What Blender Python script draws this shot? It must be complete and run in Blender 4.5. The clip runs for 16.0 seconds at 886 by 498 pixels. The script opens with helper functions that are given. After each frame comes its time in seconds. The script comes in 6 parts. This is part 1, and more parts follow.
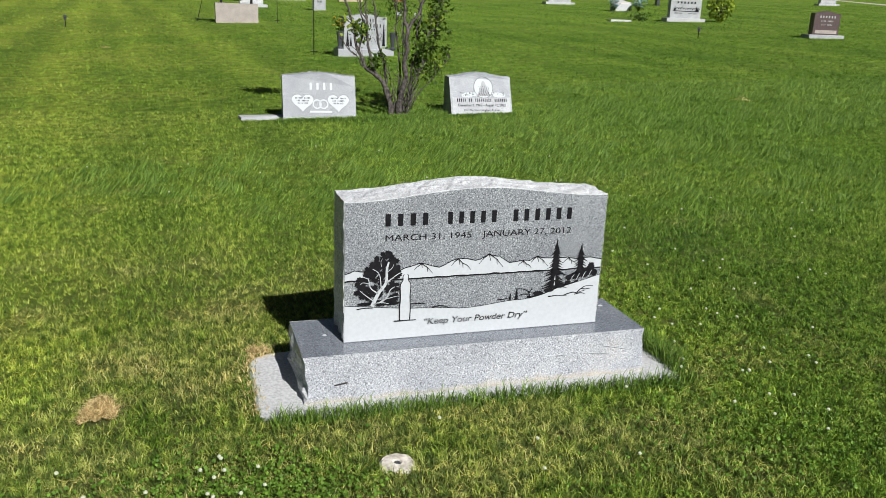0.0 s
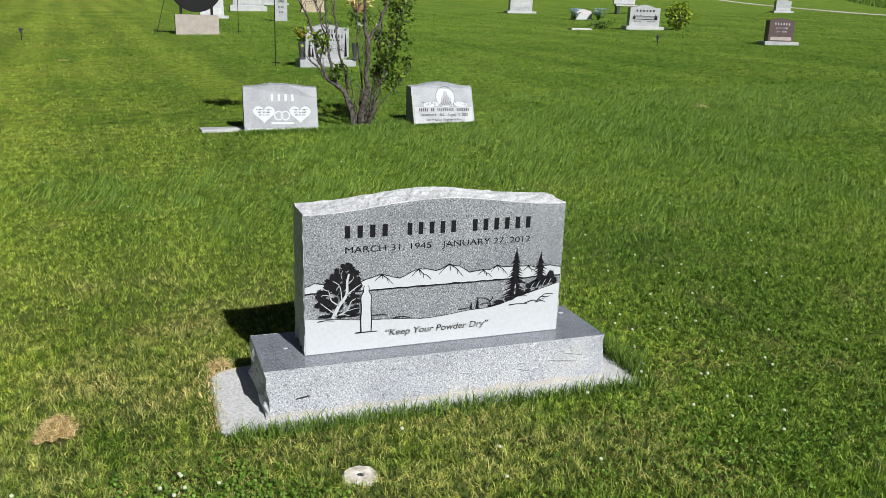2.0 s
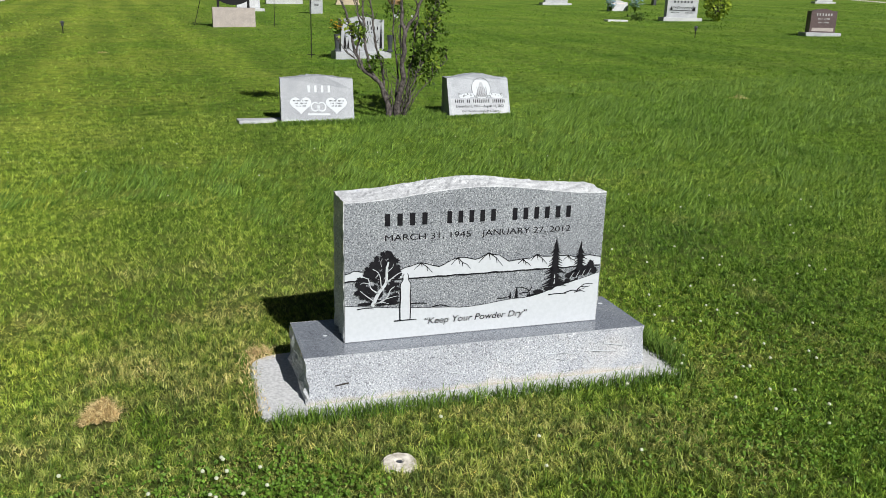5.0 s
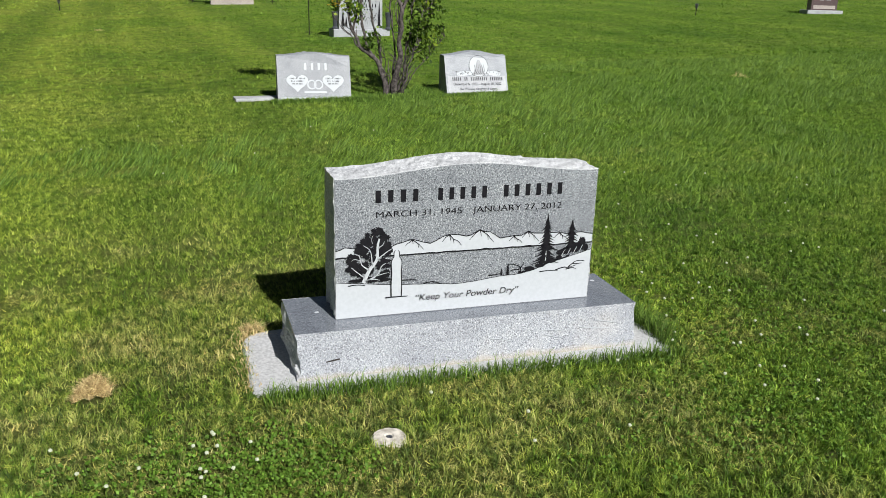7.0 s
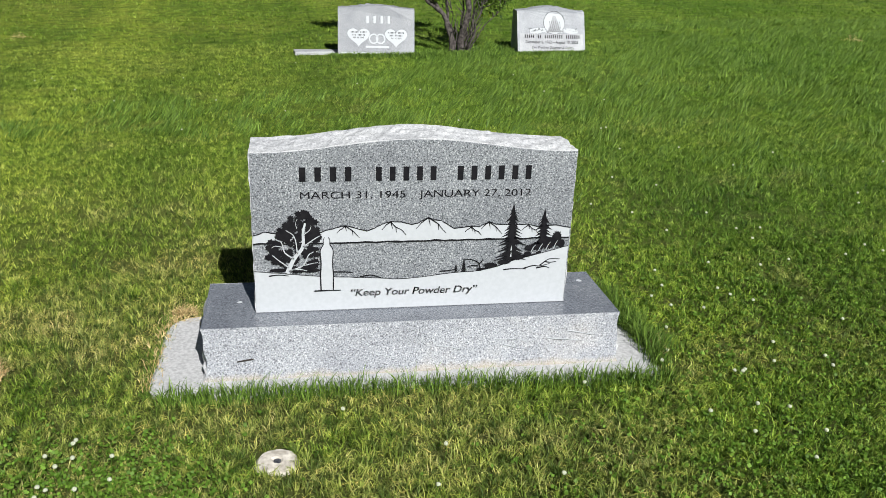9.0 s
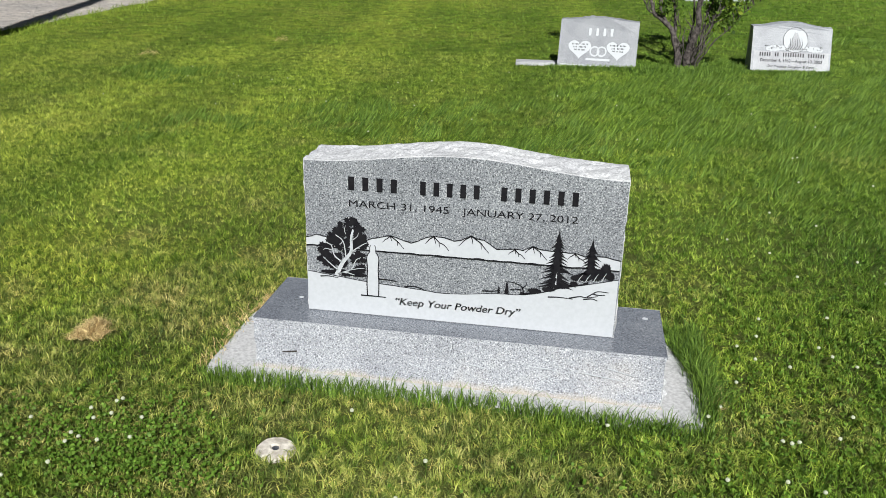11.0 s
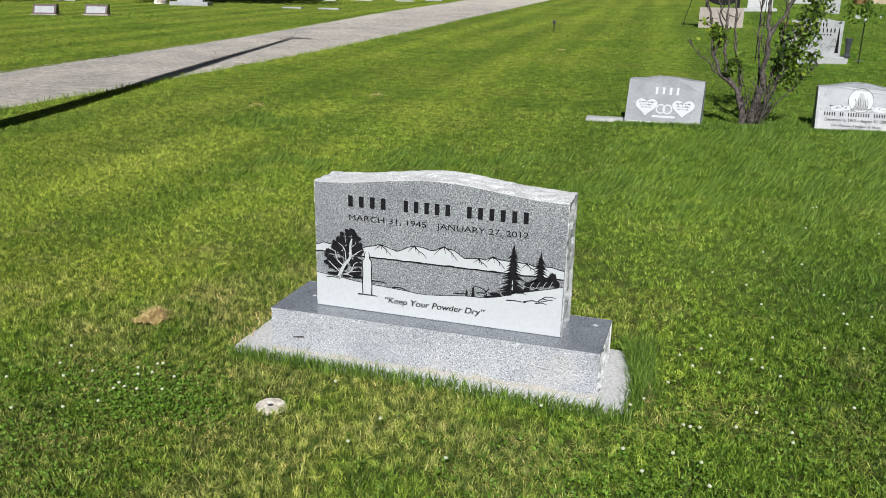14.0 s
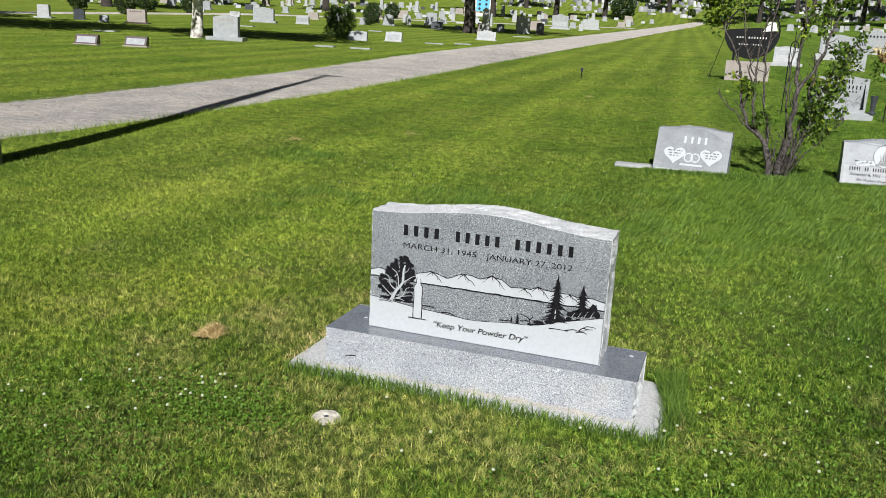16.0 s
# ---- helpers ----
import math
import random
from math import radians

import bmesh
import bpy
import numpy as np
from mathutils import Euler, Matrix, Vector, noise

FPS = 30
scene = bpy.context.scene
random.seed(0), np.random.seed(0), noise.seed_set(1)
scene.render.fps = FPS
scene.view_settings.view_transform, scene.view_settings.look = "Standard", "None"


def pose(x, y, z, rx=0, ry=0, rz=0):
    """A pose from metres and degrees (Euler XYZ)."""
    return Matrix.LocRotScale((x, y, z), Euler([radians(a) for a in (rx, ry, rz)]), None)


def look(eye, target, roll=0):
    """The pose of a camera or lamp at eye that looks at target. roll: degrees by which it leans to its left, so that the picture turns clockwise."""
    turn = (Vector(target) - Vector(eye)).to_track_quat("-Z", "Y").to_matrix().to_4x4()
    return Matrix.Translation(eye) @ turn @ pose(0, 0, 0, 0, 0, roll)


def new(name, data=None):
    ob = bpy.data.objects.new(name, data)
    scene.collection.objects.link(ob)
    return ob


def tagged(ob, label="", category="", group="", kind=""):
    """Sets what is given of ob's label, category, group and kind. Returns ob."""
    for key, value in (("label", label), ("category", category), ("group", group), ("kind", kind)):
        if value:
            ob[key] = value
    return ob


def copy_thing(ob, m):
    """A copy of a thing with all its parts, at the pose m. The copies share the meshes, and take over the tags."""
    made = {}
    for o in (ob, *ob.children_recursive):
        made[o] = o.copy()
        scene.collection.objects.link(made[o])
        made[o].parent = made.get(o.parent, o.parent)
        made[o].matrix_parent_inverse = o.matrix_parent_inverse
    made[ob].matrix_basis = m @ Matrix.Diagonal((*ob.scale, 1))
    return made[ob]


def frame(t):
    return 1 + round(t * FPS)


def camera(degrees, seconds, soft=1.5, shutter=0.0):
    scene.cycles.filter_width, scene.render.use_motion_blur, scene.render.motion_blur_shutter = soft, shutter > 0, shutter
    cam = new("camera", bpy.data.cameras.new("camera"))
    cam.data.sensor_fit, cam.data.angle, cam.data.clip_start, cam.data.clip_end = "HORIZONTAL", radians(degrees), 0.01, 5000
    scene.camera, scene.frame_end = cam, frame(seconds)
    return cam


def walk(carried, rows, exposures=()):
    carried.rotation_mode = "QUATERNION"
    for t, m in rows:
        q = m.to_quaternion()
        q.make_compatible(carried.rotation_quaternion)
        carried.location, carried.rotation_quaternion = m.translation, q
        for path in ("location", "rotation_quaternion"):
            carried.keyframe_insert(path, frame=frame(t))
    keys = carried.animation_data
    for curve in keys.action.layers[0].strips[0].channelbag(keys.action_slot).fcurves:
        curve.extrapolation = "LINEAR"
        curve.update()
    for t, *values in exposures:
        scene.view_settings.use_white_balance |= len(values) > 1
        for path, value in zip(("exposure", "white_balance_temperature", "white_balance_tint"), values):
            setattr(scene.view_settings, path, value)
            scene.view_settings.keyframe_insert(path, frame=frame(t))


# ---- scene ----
cam = camera(55.9, 16.0, soft=0.6)
PATH = [
    (0, (-0.032, -0.017, 1.263), (0.565, 1.804, 0.693), 2.4),
    (0.5, (-0.029, -0.024, 1.268), (0.589, 1.791, 0.701), 2.5),
    (1, (-0.022, -0.03, 1.274), (0.615, 1.782, 0.716), 2.6),
    (1.5, (-0.018, -0.028, 1.274), (0.641, 1.78, 0.729), 2.2),
    (2, (-0.013, -0.032, 1.272), (0.66, 1.77, 0.725), 2.0),
    (2.5, (-0.014, -0.034, 1.271), (0.657, 1.768, 0.719), 1.7),
    (3, (-0.023, -0.031, 1.269), (0.642, 1.772, 0.716), 1.7),
    (3.5, (-0.022, -0.028, 1.267), (0.635, 1.781, 0.724), 1.5),
    (4, (-0.028, -0.027, 1.27), (0.605, 1.79, 0.727), 1.5),
    (4.5, (-0.034, -0.023, 1.261), (0.568, 1.803, 0.71), 1.8),
    (7, (-0.006, -0.036, 1.249), (0.589, 1.773, 0.636), 1.8),
    (7.5, (0.156, -0.046, 1.245), (0.723, 1.773, 0.636), 1.0),
    (8, (0.308, -0.036, 1.24), (0.834, 1.792, 0.623), 0.7),
    (8.5, (0.445, 0.08, 1.222), (0.93, 1.904, 0.561), 1.7),
    (9, (0.586, 0.26, 1.225), (0.922, 2.096, 0.508), 2.2),
    (9.2, (0.662, 0.309, 1.235), (0.882, 2.152, 0.502), 1.6),
    (11.3, (1.326, 0.257, 1.277), (0.98, 2.095, 0.569), 1.6),
    (11.5, (1.404, 0.264, 1.278), (1.019, 2.102, 0.591), 1.6),
    (12, (1.525, 0.215, 1.277), (1.069, 2.05, 0.625), 1.2),
    (12.5, (1.567, 0.077, 1.291), (1.07, 1.905, 0.649), 1.4),
    (13, (1.603, -0.047, 1.291), (1.127, 1.797, 0.68), 3.1),
    (13.5, (1.677, -0.104, 1.295), (1.17, 1.734, 0.693), 2.9),
    (14, (1.766, -0.163, 1.31), (1.194, 1.659, 0.715), 1.1),
    (14.5, (1.778, -0.222, 1.321), (1.189, 1.6, 0.743), 0.5),
    (15, (1.741, -0.304, 1.325), (1.171, 1.532, 0.774), 1.2),
    (15.5, (1.718, -0.367, 1.327), (1.129, 1.468, 0.792), 2.6),
    (16, (1.72, -0.399, 1.324), (1.098, 1.433, 0.82), 3.1),
]
walk(cam, [(t, look(eye, target, roll)) for t, eye, target, roll in PATH], exposures=[(0.0, 0.41), (9.0, 0.41), (13.0, 0.37), (16.0, 0.37)])

# ---- light ----
SUN_ELEVATION, SUN_AZIMUTH = 39.0, 167.0
world = bpy.data.worlds.new("sky")
scene.world = world
world.use_nodes = True
wn = world.node_tree.nodes
sky = wn.new("ShaderNodeTexSky")
sky.sky_type, sky.sun_disc = "NISHITA", False
sky.sun_elevation, sky.sun_rotation = radians(SUN_ELEVATION), radians(SUN_AZIMUTH)
wn["Background"].inputs["Strength"].default_value = 0.017
world.node_tree.links.new(sky.outputs["Color"], wn["Background"].inputs["Color"])
sun_data = bpy.data.lights.new("sun", "SUN")
sun_data.energy, sun_data.angle, sun_data.color = 5.0, radians(0.53), (1.0, 0.985, 0.955)
sun = new("sun", sun_data)
sd = Vector((0.2250 * math.cos(radians(SUN_ELEVATION)), -0.9744 * math.cos(radians(SUN_ELEVATION)), math.sin(radians(SUN_ELEVATION))))
sun.matrix_world = look(sd * 50, (0, 0, 0))


# ---- materials ----
def graph(name):
    m = bpy.data.materials.new(name)
    m.use_nodes = True
    return m, m.node_tree.nodes, m.node_tree.links, m.node_tree.nodes["Principled BSDF"]


def ramp(n, stops):
    r = n.new("ShaderNodeValToRGB")
    e = r.color_ramp.elements
    while len(e) < len(stops):
        e.new(0.5)
    for el, (pos, col) in zip(e, stops):
        el.position, el.color = pos, (*col, 1)
    return r


def mix(n, l, fac, a, b, mode="MIX"):
    m = n.new("ShaderNodeMix")
    m.data_type, m.blend_type = "RGBA", mode
    for sock, v in ((m.inputs[0], fac), (m.inputs[6], a), (m.inputs[7], b)):
        if hasattr(v, "is_linked"):
            l.new(v, sock)
        elif isinstance(v, tuple):
            sock.default_value = (*v, 1)
        else:
            sock.default_value = v
    return m.outputs[2]


def noise_of(n, l, vec, scale, detail=3.0, rough=0.55):
    t = n.new("ShaderNodeTexNoise")
    t.inputs["Scale"].default_value, t.inputs["Detail"].default_value, t.inputs["Roughness"].default_value = scale, detail, rough
    l.new(vec, t.inputs["Vector"])
    return t.outputs["Fac"]


def bump_to(n, l, bsdf, height, strength, dist):
    b = n.new("ShaderNodeBump")
    b.inputs["Strength"].default_value, b.inputs["Distance"].default_value = strength, dist
    l.new(height, b.inputs["Height"])
    l.new(b.outputs["Normal"], bsdf.inputs["Normal"])


def coords(n, kind="Object"):
    return n.new("ShaderNodeTexCoord").outputs[kind]


def granite(name, dark, mid, light, scale=230.0, rough=0.55, bump=0.0, stain=0.12, stain_col=(0.30, 0.24, 0.15)):
    m, n, l, p = graph(name)
    v = coords(n)
    grain = noise_of(n, l, v, scale, 2.0, 0.7)
    r = ramp(n, [(0.36, dark), (0.47, mid), (0.56, mid), (0.66, light)])
    l.new(grain, r.inputs[0])
    big = ramp(n, [(0.35, (0.86, 0.86, 0.87)), (0.68, (1.08, 1.08, 1.07))])
    l.new(noise_of(n, l, v, 6.0, 4.0), big.inputs[0])
    c = mix(n, l, 1.0, r.outputs[0], big.outputs[0], "MULTIPLY")
    st = ramp(n, [(0.58, (0, 0, 0)), (0.75, (1, 1, 1))])
    l.new(noise_of(n, l, v, 3.1, 6.0, 0.65), st.inputs[0])
    k = n.new("ShaderNodeMath")
    k.operation = "MULTIPLY"
    k.inputs[1].default_value = stain
    l.new(st.outputs[0], k.inputs[0])
    c = mix(n, l, k.outputs[0], c, stain_col)
    l.new(c, p.inputs["Base Color"])
    p.inputs["Roughness"].default_value = rough
    if bump:
        bump_to(n, l, p, noise_of(n, l, v, 60.0, 6.0, 0.7), bump, 0.006)
    return m


def simple(name, col, col2=None, scale=20.0, rough=0.6, metal=0.0, bump=0.0, bscale=80.0):
    m, n, l, p = graph(name)
    v = coords(n)
    r = ramp(n, [(0.35, col), (0.65, col2 or tuple(c * 0.8 for c in col))])
    l.new(noise_of(n, l, v, scale, 5.0), r.inputs[0])
    l.new(r.outputs[0], p.inputs["Base Color"])
    p.inputs["Roughness"].default_value, p.inputs["Metallic"].default_value = rough, metal
    if bump:
        bump_to(n, l, p, noise_of(n, l, v, bscale, 5.0), bump, 0.004)
    return m


def lawn_tone(n, l):
    """Broad colour of the lawn by place: deep green, yellow-green and dry patches."""
    pos = n.new("ShaderNodeNewGeometry").outputs["Position"]
    flat = n.new("ShaderNodeVectorMath")
    flat.operation = "MULTIPLY"
    flat.inputs[1].default_value = (1, 1, 0)
    l.new(pos, flat.inputs[0])
    broad = ramp(n, [(0.34, (0.100, 0.190, 0.022)), (0.50, (0.138, 0.230, 0.028)), (0.64, (0.158, 0.242, 0.036))])
    l.new(noise_of(n, l, flat.outputs[0], 0.45, 4.0, 0.6), broad.inputs[0])
    small = ramp(n, [(0.30, (0.74, 0.82, 0.74)), (0.5, (1.0, 1.0, 1.0)), (0.70, (1.22, 1.13, 1.25))])
    l.new(noise_of(n, l, flat.outputs[0], 3.3, 6.0, 0.65), small.inputs[0])
    c = mix(n, l, 1.0, broad.outputs[0], small.outputs[0], "MULTIPLY")
    streak = n.new("ShaderNodeVectorMath")
    streak.operation = "MULTIPLY"
    streak.inputs[1].default_value = (0.95, 0.05, 0)
    l.new(pos, streak.inputs[0])
    rows = ramp(n, [(0.36, (0.84, 0.88, 0.87)), (0.50, (1.0, 1.0, 1.0)), (0.64, (1.14, 1.12, 1.12))])
    l.new(noise_of(n, l, streak.outputs[0], 1.0, 2.0, 0.4), rows.inputs[0])
    c = mix(n, l, 1.0, c, rows.outputs[0], "MULTIPLY")
    # faint bands left by the mower, along the lane
    band = n.new("ShaderNodeTexWave")
    band.wave_type, band.bands_direction, band.wave_profile = "BANDS", "X", "SIN"
    band.inputs["Scale"].default_value, band.inputs["Distortion"].default_value, band.inputs["Detail"].default_value, band.inputs["Detail Scale"].default_value = 0.24, 1.6, 2.0, 0.5
    turn = n.new("ShaderNodeVectorRotate")
    turn.rotation_type = "Z_AXIS"
    turn.inputs["Angle"].default_value = radians(-4)
    l.new(flat.outputs[0], turn.inputs["Vector"])
    l.new(turn.outputs[0], band.inputs["Vector"])
    mown = ramp(n, [(0.2, (0.88, 0.90, 0.90)), (0.8, (1.12, 1.09, 1.10))])
    l.new(band.outputs["Fac"], mown.inputs[0])
    sep = n.new("ShaderNodeSeparateXYZ")
    l.new(pos, sep.inputs[0])
    fade = n.new("ShaderNodeMapRange")
    fade.inputs[1].default_value, fade.inputs[2].default_value, fade.inputs[3].default_value, fade.inputs[4].default_value = -1.0, 2.5, 1.0, 0.3
    l.new(sep.outputs[0], fade.inputs[0])
    c = mix(n, l, fade.outputs[0], c, mown.outputs[0], "MULTIPLY")
    across = n.new("ShaderNodeMapRange")
    across.inputs[1].default_value, across.inputs[2].default_value = -1.0, 3.0
    l.new(sep.outputs[0], across.inputs[0])
    c = mix(n, l, 1.0, c, mix(n, l, across.outputs[0], (1.41, 1.18, 1.04), (1.02, 1.03, 0.84)), "MULTIPLY")
    # lush clover-rich turf in two places
    for spot, reach in (((1.95, 1.65, 0), 0.85), ((-0.5, 1.55, 0), 1.25)):
        d = n.new("ShaderNodeVectorMath")
        d.operation = "DISTANCE"
        d.inputs[1].default_value = spot
        l.new(flat.outputs[0], d.inputs[0])
        k = n.new("ShaderNodeMapRange")
        k.inputs[1].default_value, k.inputs[2].default_value, k.inputs[3].default_value, k.inputs[4].default_value = 0.25, reach, 1.0, 0.0
        l.new(d.outputs["Value"], k.inputs[0])
        c = mix(n, l, k.outputs[0], c, mix(n, l, 1.0, c, (0.70, 0.81, 0.70), "MULTIPLY"))
    # dry, thin turf in front of the slab, fading out in a ragged ring
    off = n.new("ShaderNodeVectorMath")
    off.operation = "DISTANCE"
    off.inputs[1].default_value = (0.25, 2.2, 0)
    l.new(flat.outputs[0], off.inputs[0])
    near = n.new("ShaderNodeMapRange")
    near.inputs[1].default_value, near.inputs[2].default_value, near.inputs[3].default_value, near.inputs[4].default_value = 0.3, 2.0, 0.15, 0.0
    l.new(off.outputs["Value"], near.inputs[0])
    add = n.new("ShaderNodeMath")
    l.new(noise_of(n, l, flat.outputs[0], 2.4, 6.0, 0.7), add.inputs[0])
    l.new(near.outputs[0], add.inputs[1])
    dry = ramp(n, [(0.53, (0, 0, 0)), (0.76, (0.55, 0.55, 0.55))])
    l.new(add.outputs[0], dry.inputs[0])
    local = n.new("ShaderNodeMapRange")
    local.inputs[1].default_value, local.inputs[2].default_value, local.inputs[3].default_value, local.inputs[4].default_value = 2.0, 7.0, 1.0, 0.2
    l.new(off.outputs["Value"], local.inputs[0])
    both = n.new("ShaderNodeMath")
    both.operation = "MULTIPLY"
    l.new(dry.outputs[0], both.inputs[0])
    l.new(local.outputs[0], both.inputs[1])
    return mix(n, l, both.outputs[0], c, (0.350, 0.320, 0.105)), flat.outputs[0]


def blade_material(name, spread, patchy=1.0, size=27.0):
    m, n, l, p = graph(name)
    tone, flat = lawn_tone(n, l)
    rnd = n.new("ShaderNodeNewGeometry").outputs["Random Per Island"]
    var = ramp(n, spread)
    l.new(rnd, var.inputs[0])
    c = mix(n, l, 1.0, tone, var.outputs[0], "MULTIPLY")
    clump = ramp(n, [(0.38, (0.34, 0.44, 0.36)), (0.5, (0.97, 0.97, 0.97)), (0.63, (1.55, 1.44, 1.60))])
    l.new(noise_of(n, l, flat, size, 2.0, 0.5), clump.inputs[0])
    c = mix(n, l, patchy, c, clump.outputs[0], "MULTIPLY")
    l.new(c, p.inputs["Base Color"])
    p.inputs["Roughness"].default_value = 0.55
    p.inputs["Specular IOR Level"].default_value = 0.2
    tr = n.new("ShaderNodeBsdfTranslucent")
    l.new(c, tr.inputs["Color"])
    ms = n.new("ShaderNodeMixShader")
    ms.inputs[0].default_value = 0.22
    l.new(p.outputs[0], ms.inputs[1])
    l.new(tr.outputs[0], ms.inputs[2])
    l.new(ms.outputs[0], n["Material Output"].inputs["Surface"])
    return m


def ground_material():
    m, n, l, p = graph("turf")
    tone, flat = lawn_tone(n, l)
    fine = ramp(n, [(0.34, (0.30, 0.30, 0.30)), (0.52, (0.85, 0.85, 0.9)), (0.68, (1.5, 1.32, 1.8))])
    l.new(noise_of(n, l, flat, 34.0, 9.0, 0.85), fine.inputs[0])
    c = mix(n, l, 1.0, tone, fine.outputs[0], "MULTIPLY")
    tufty = ramp(n, [(0.36, (0.66, 0.72, 0.68)), (0.5, (1.0, 1.0, 1.0)), (0.64, (1.30, 1.24, 1.30))])
    l.new(noise_of(n, l, flat, 7.0, 3.0, 0.6), tufty.inputs[0])
    c = mix(n, l, 1.0, c, tufty.outputs[0], "MULTIPLY")
    # near ground: thatch colour darkened to paint in the shade between blades
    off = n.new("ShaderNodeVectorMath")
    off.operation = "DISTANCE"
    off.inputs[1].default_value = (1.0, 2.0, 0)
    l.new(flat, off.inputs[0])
    gap_shade = n.new("ShaderNodeMapRange")
    gap_shade.inputs[1].default_value, gap_shade.inputs[2].default_value, gap_shade.inputs[3].default_value, gap_shade.inputs[4].default_value = 1.3, 3.2, 0.8, 0.0
    l.new(off.outputs["Value"], gap_shade.inputs[0])
    shaded_thatch = ramp(n, [(0.38, (0.048, 0.064, 0.017)), (0.68, (0.160, 0.168, 0.052))])
    l.new(noise_of(n, l, flat, 40.0, 6.0, 0.7), shaded_thatch.inputs[0])
    c = mix(n, l, gap_shade.outputs[0], c, shaded_thatch.outputs[0])
    l.new(c, p.inputs["Base Color"])
    p.inputs["Roughness"].default_value = 0.9
    p.inputs["Specular IOR Level"].default_value = 0.15
    bump_to(n, l, p, noise_of(n, l, flat, 22.0, 8.0, 0.8), 0.9, 0.05)
    return m


def leaf_material(name, a, b, trans=0.3):
    m, n, l, p = graph(name)
    rnd = n.new("ShaderNodeNewGeometry").outputs["Random Per Island"]
    r = ramp(n, [(0.0, a), (0.8, b), (1.0, tuple(min(1, c * 1.5) for c in b))])
    l.new(rnd, r.inputs[0])
    l.new(r.outputs[0], p.inputs["Base Color"])
    p.inputs["Roughness"].default_value = 0.55
    p.inputs["Specular IOR Level"].default_value = 0.2
    tr = n.new("ShaderNodeBsdfTranslucent")
    l.new(r.outputs[0], tr.inputs["Color"])
    ms = n.new("ShaderNodeMixShader")
    ms.inputs[0].default_value = trans
    l.new(p.outputs[0], ms.inputs[1])
    l.new(tr.outputs[0], ms.inputs[2])
    l.new(ms.outputs[0], n["Material Output"].inputs["Surface"])
    return m


def gravel_material():
    m, n, l, p = graph("road_gravel")
    pos = n.new("ShaderNodeNewGeometry").outputs["Position"]
    a = ramp(n, [(0.33, (0.28, 0.265, 0.255)), (0.50, (0.50, 0.475, 0.455)), (0.66, (0.74, 0.705, 0.68))])
    l.new(noise_of(n, l, pos, 9.0, 9.0, 0.85), a.inputs[0])
    b = ramp(n, [(0.35, (0.80, 0.79, 0.78)), (0.65, (1.12, 1.08, 1.02))])
    l.new(noise_of(n, l, pos, 0.9, 5.0), b.inputs[0])
    l.new(mix(n, l, 1.0, a.outputs[0], b.outputs[0], "MULTIPLY"), p.inputs["Base Color"])
    p.inputs["Roughness"].default_value = 0.95
    bump_to(n, l, p, noise_of(n, l, pos, 9.0, 9.0, 0.85), 0.9, 0.06)
    return m


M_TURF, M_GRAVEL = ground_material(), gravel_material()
M_BLADE = blade_material("grass_blades", [(0.0, (0.26, 0.33, 0.28)), (0.28, (0.85, 0.95, 0.95)), (0.64, (1.32, 1.28, 1.4)), (0.84, (1.70, 1.50, 2.1)), (1.0, (2.1, 1.78, 3.2))])
M_THATCH = blade_material("clippings", [(0.0, (0.8, 0.9, 0.8)), (0.4, (1.2, 1.15, 1.2)), (0.65, (1.9, 1.5, 1.8)), (1.0, (2.4, 1.8, 2.5))])
M_FARSWARD = blade_material("far_sward", [(0.0, (0.58, 0.66, 0.66)), (0.5, (0.94, 0.99, 1.05)), (1.0, (1.18, 1.20, 1.4))], 0.5, 7.0)
M_SWARD = blade_material("distant_grass", [(0.0, (0.22, 0.28, 0.27)), (0.42, (1.0, 1.03, 1.1)), (0.8, (1.35, 1.34, 1.7)), (1.0, (1.65, 1.55, 2.4))], 0.8, 14.0)
M_TUFT = leaf_material("lush_grass", (0.040, 0.095, 0.014), (0.165, 0.265, 0.042), 0.22)
M_STEEL = granite("grey_granite_honed", (0.046, 0.052, 0.060), (0.21, 0.227, 0.25), (0.50, 0.52, 0.54), 225.0, 0.5, 0.0, 0.04)
M_SAWN = granite("grey_granite_sawn", (0.105, 0.108, 0.125), (0.330, 0.350, 0.385), (0.60, 0.62, 0.65), 240.0, 0.8, 0.55, 0.22, (0.46, 0.40, 0.33))
M_POLISH = granite("grey_granite_polished", (0.075, 0.085, 0.10), (0.175, 0.19, 0.22), (0.32, 0.34, 0.37), 260.0, 0.16, 0.0, 0.04)
M_SAWN_N, M_SAWN_L = M_SAWN.node_tree.nodes, M_SAWN.node_tree.links
_z = M_SAWN_N.new("ShaderNodeSeparateXYZ")
M_SAWN_L.new(coords(M_SAWN_N), _z.inputs[0])
_w = M_SAWN_N.new("ShaderNodeMath")
_w.operation = "MULTIPLY_ADD"
_w.inputs[1].default_value, _w.inputs[2].default_value = -14.0, 0.30
M_SAWN_L.new(_z.outputs[2], _w.inputs[0])
_s = M_SAWN_N.new("ShaderNodeMath")
M_SAWN_L.new(_w.outputs[0], _s.inputs[0])
M_SAWN_L.new(noise_of(M_SAWN_N, M_SAWN_L, coords(M_SAWN_N), 7.0, 6.0, 0.7), _s.inputs[1])
_r = ramp(M_SAWN_N, [(0.52, (0, 0, 0)), (0.80, (0.55, 0.55, 0.55))])
M_SAWN_L.new(_s.outputs[0], _r.inputs[0])
_b = M_SAWN_N["Principled BSDF"].inputs["Base Color"]
M_SAWN_L.new(mix(M_SAWN_N, M_SAWN_L, _r.outputs[0], _b.links[0].from_socket, (0.44, 0.37, 0.27)), _b)
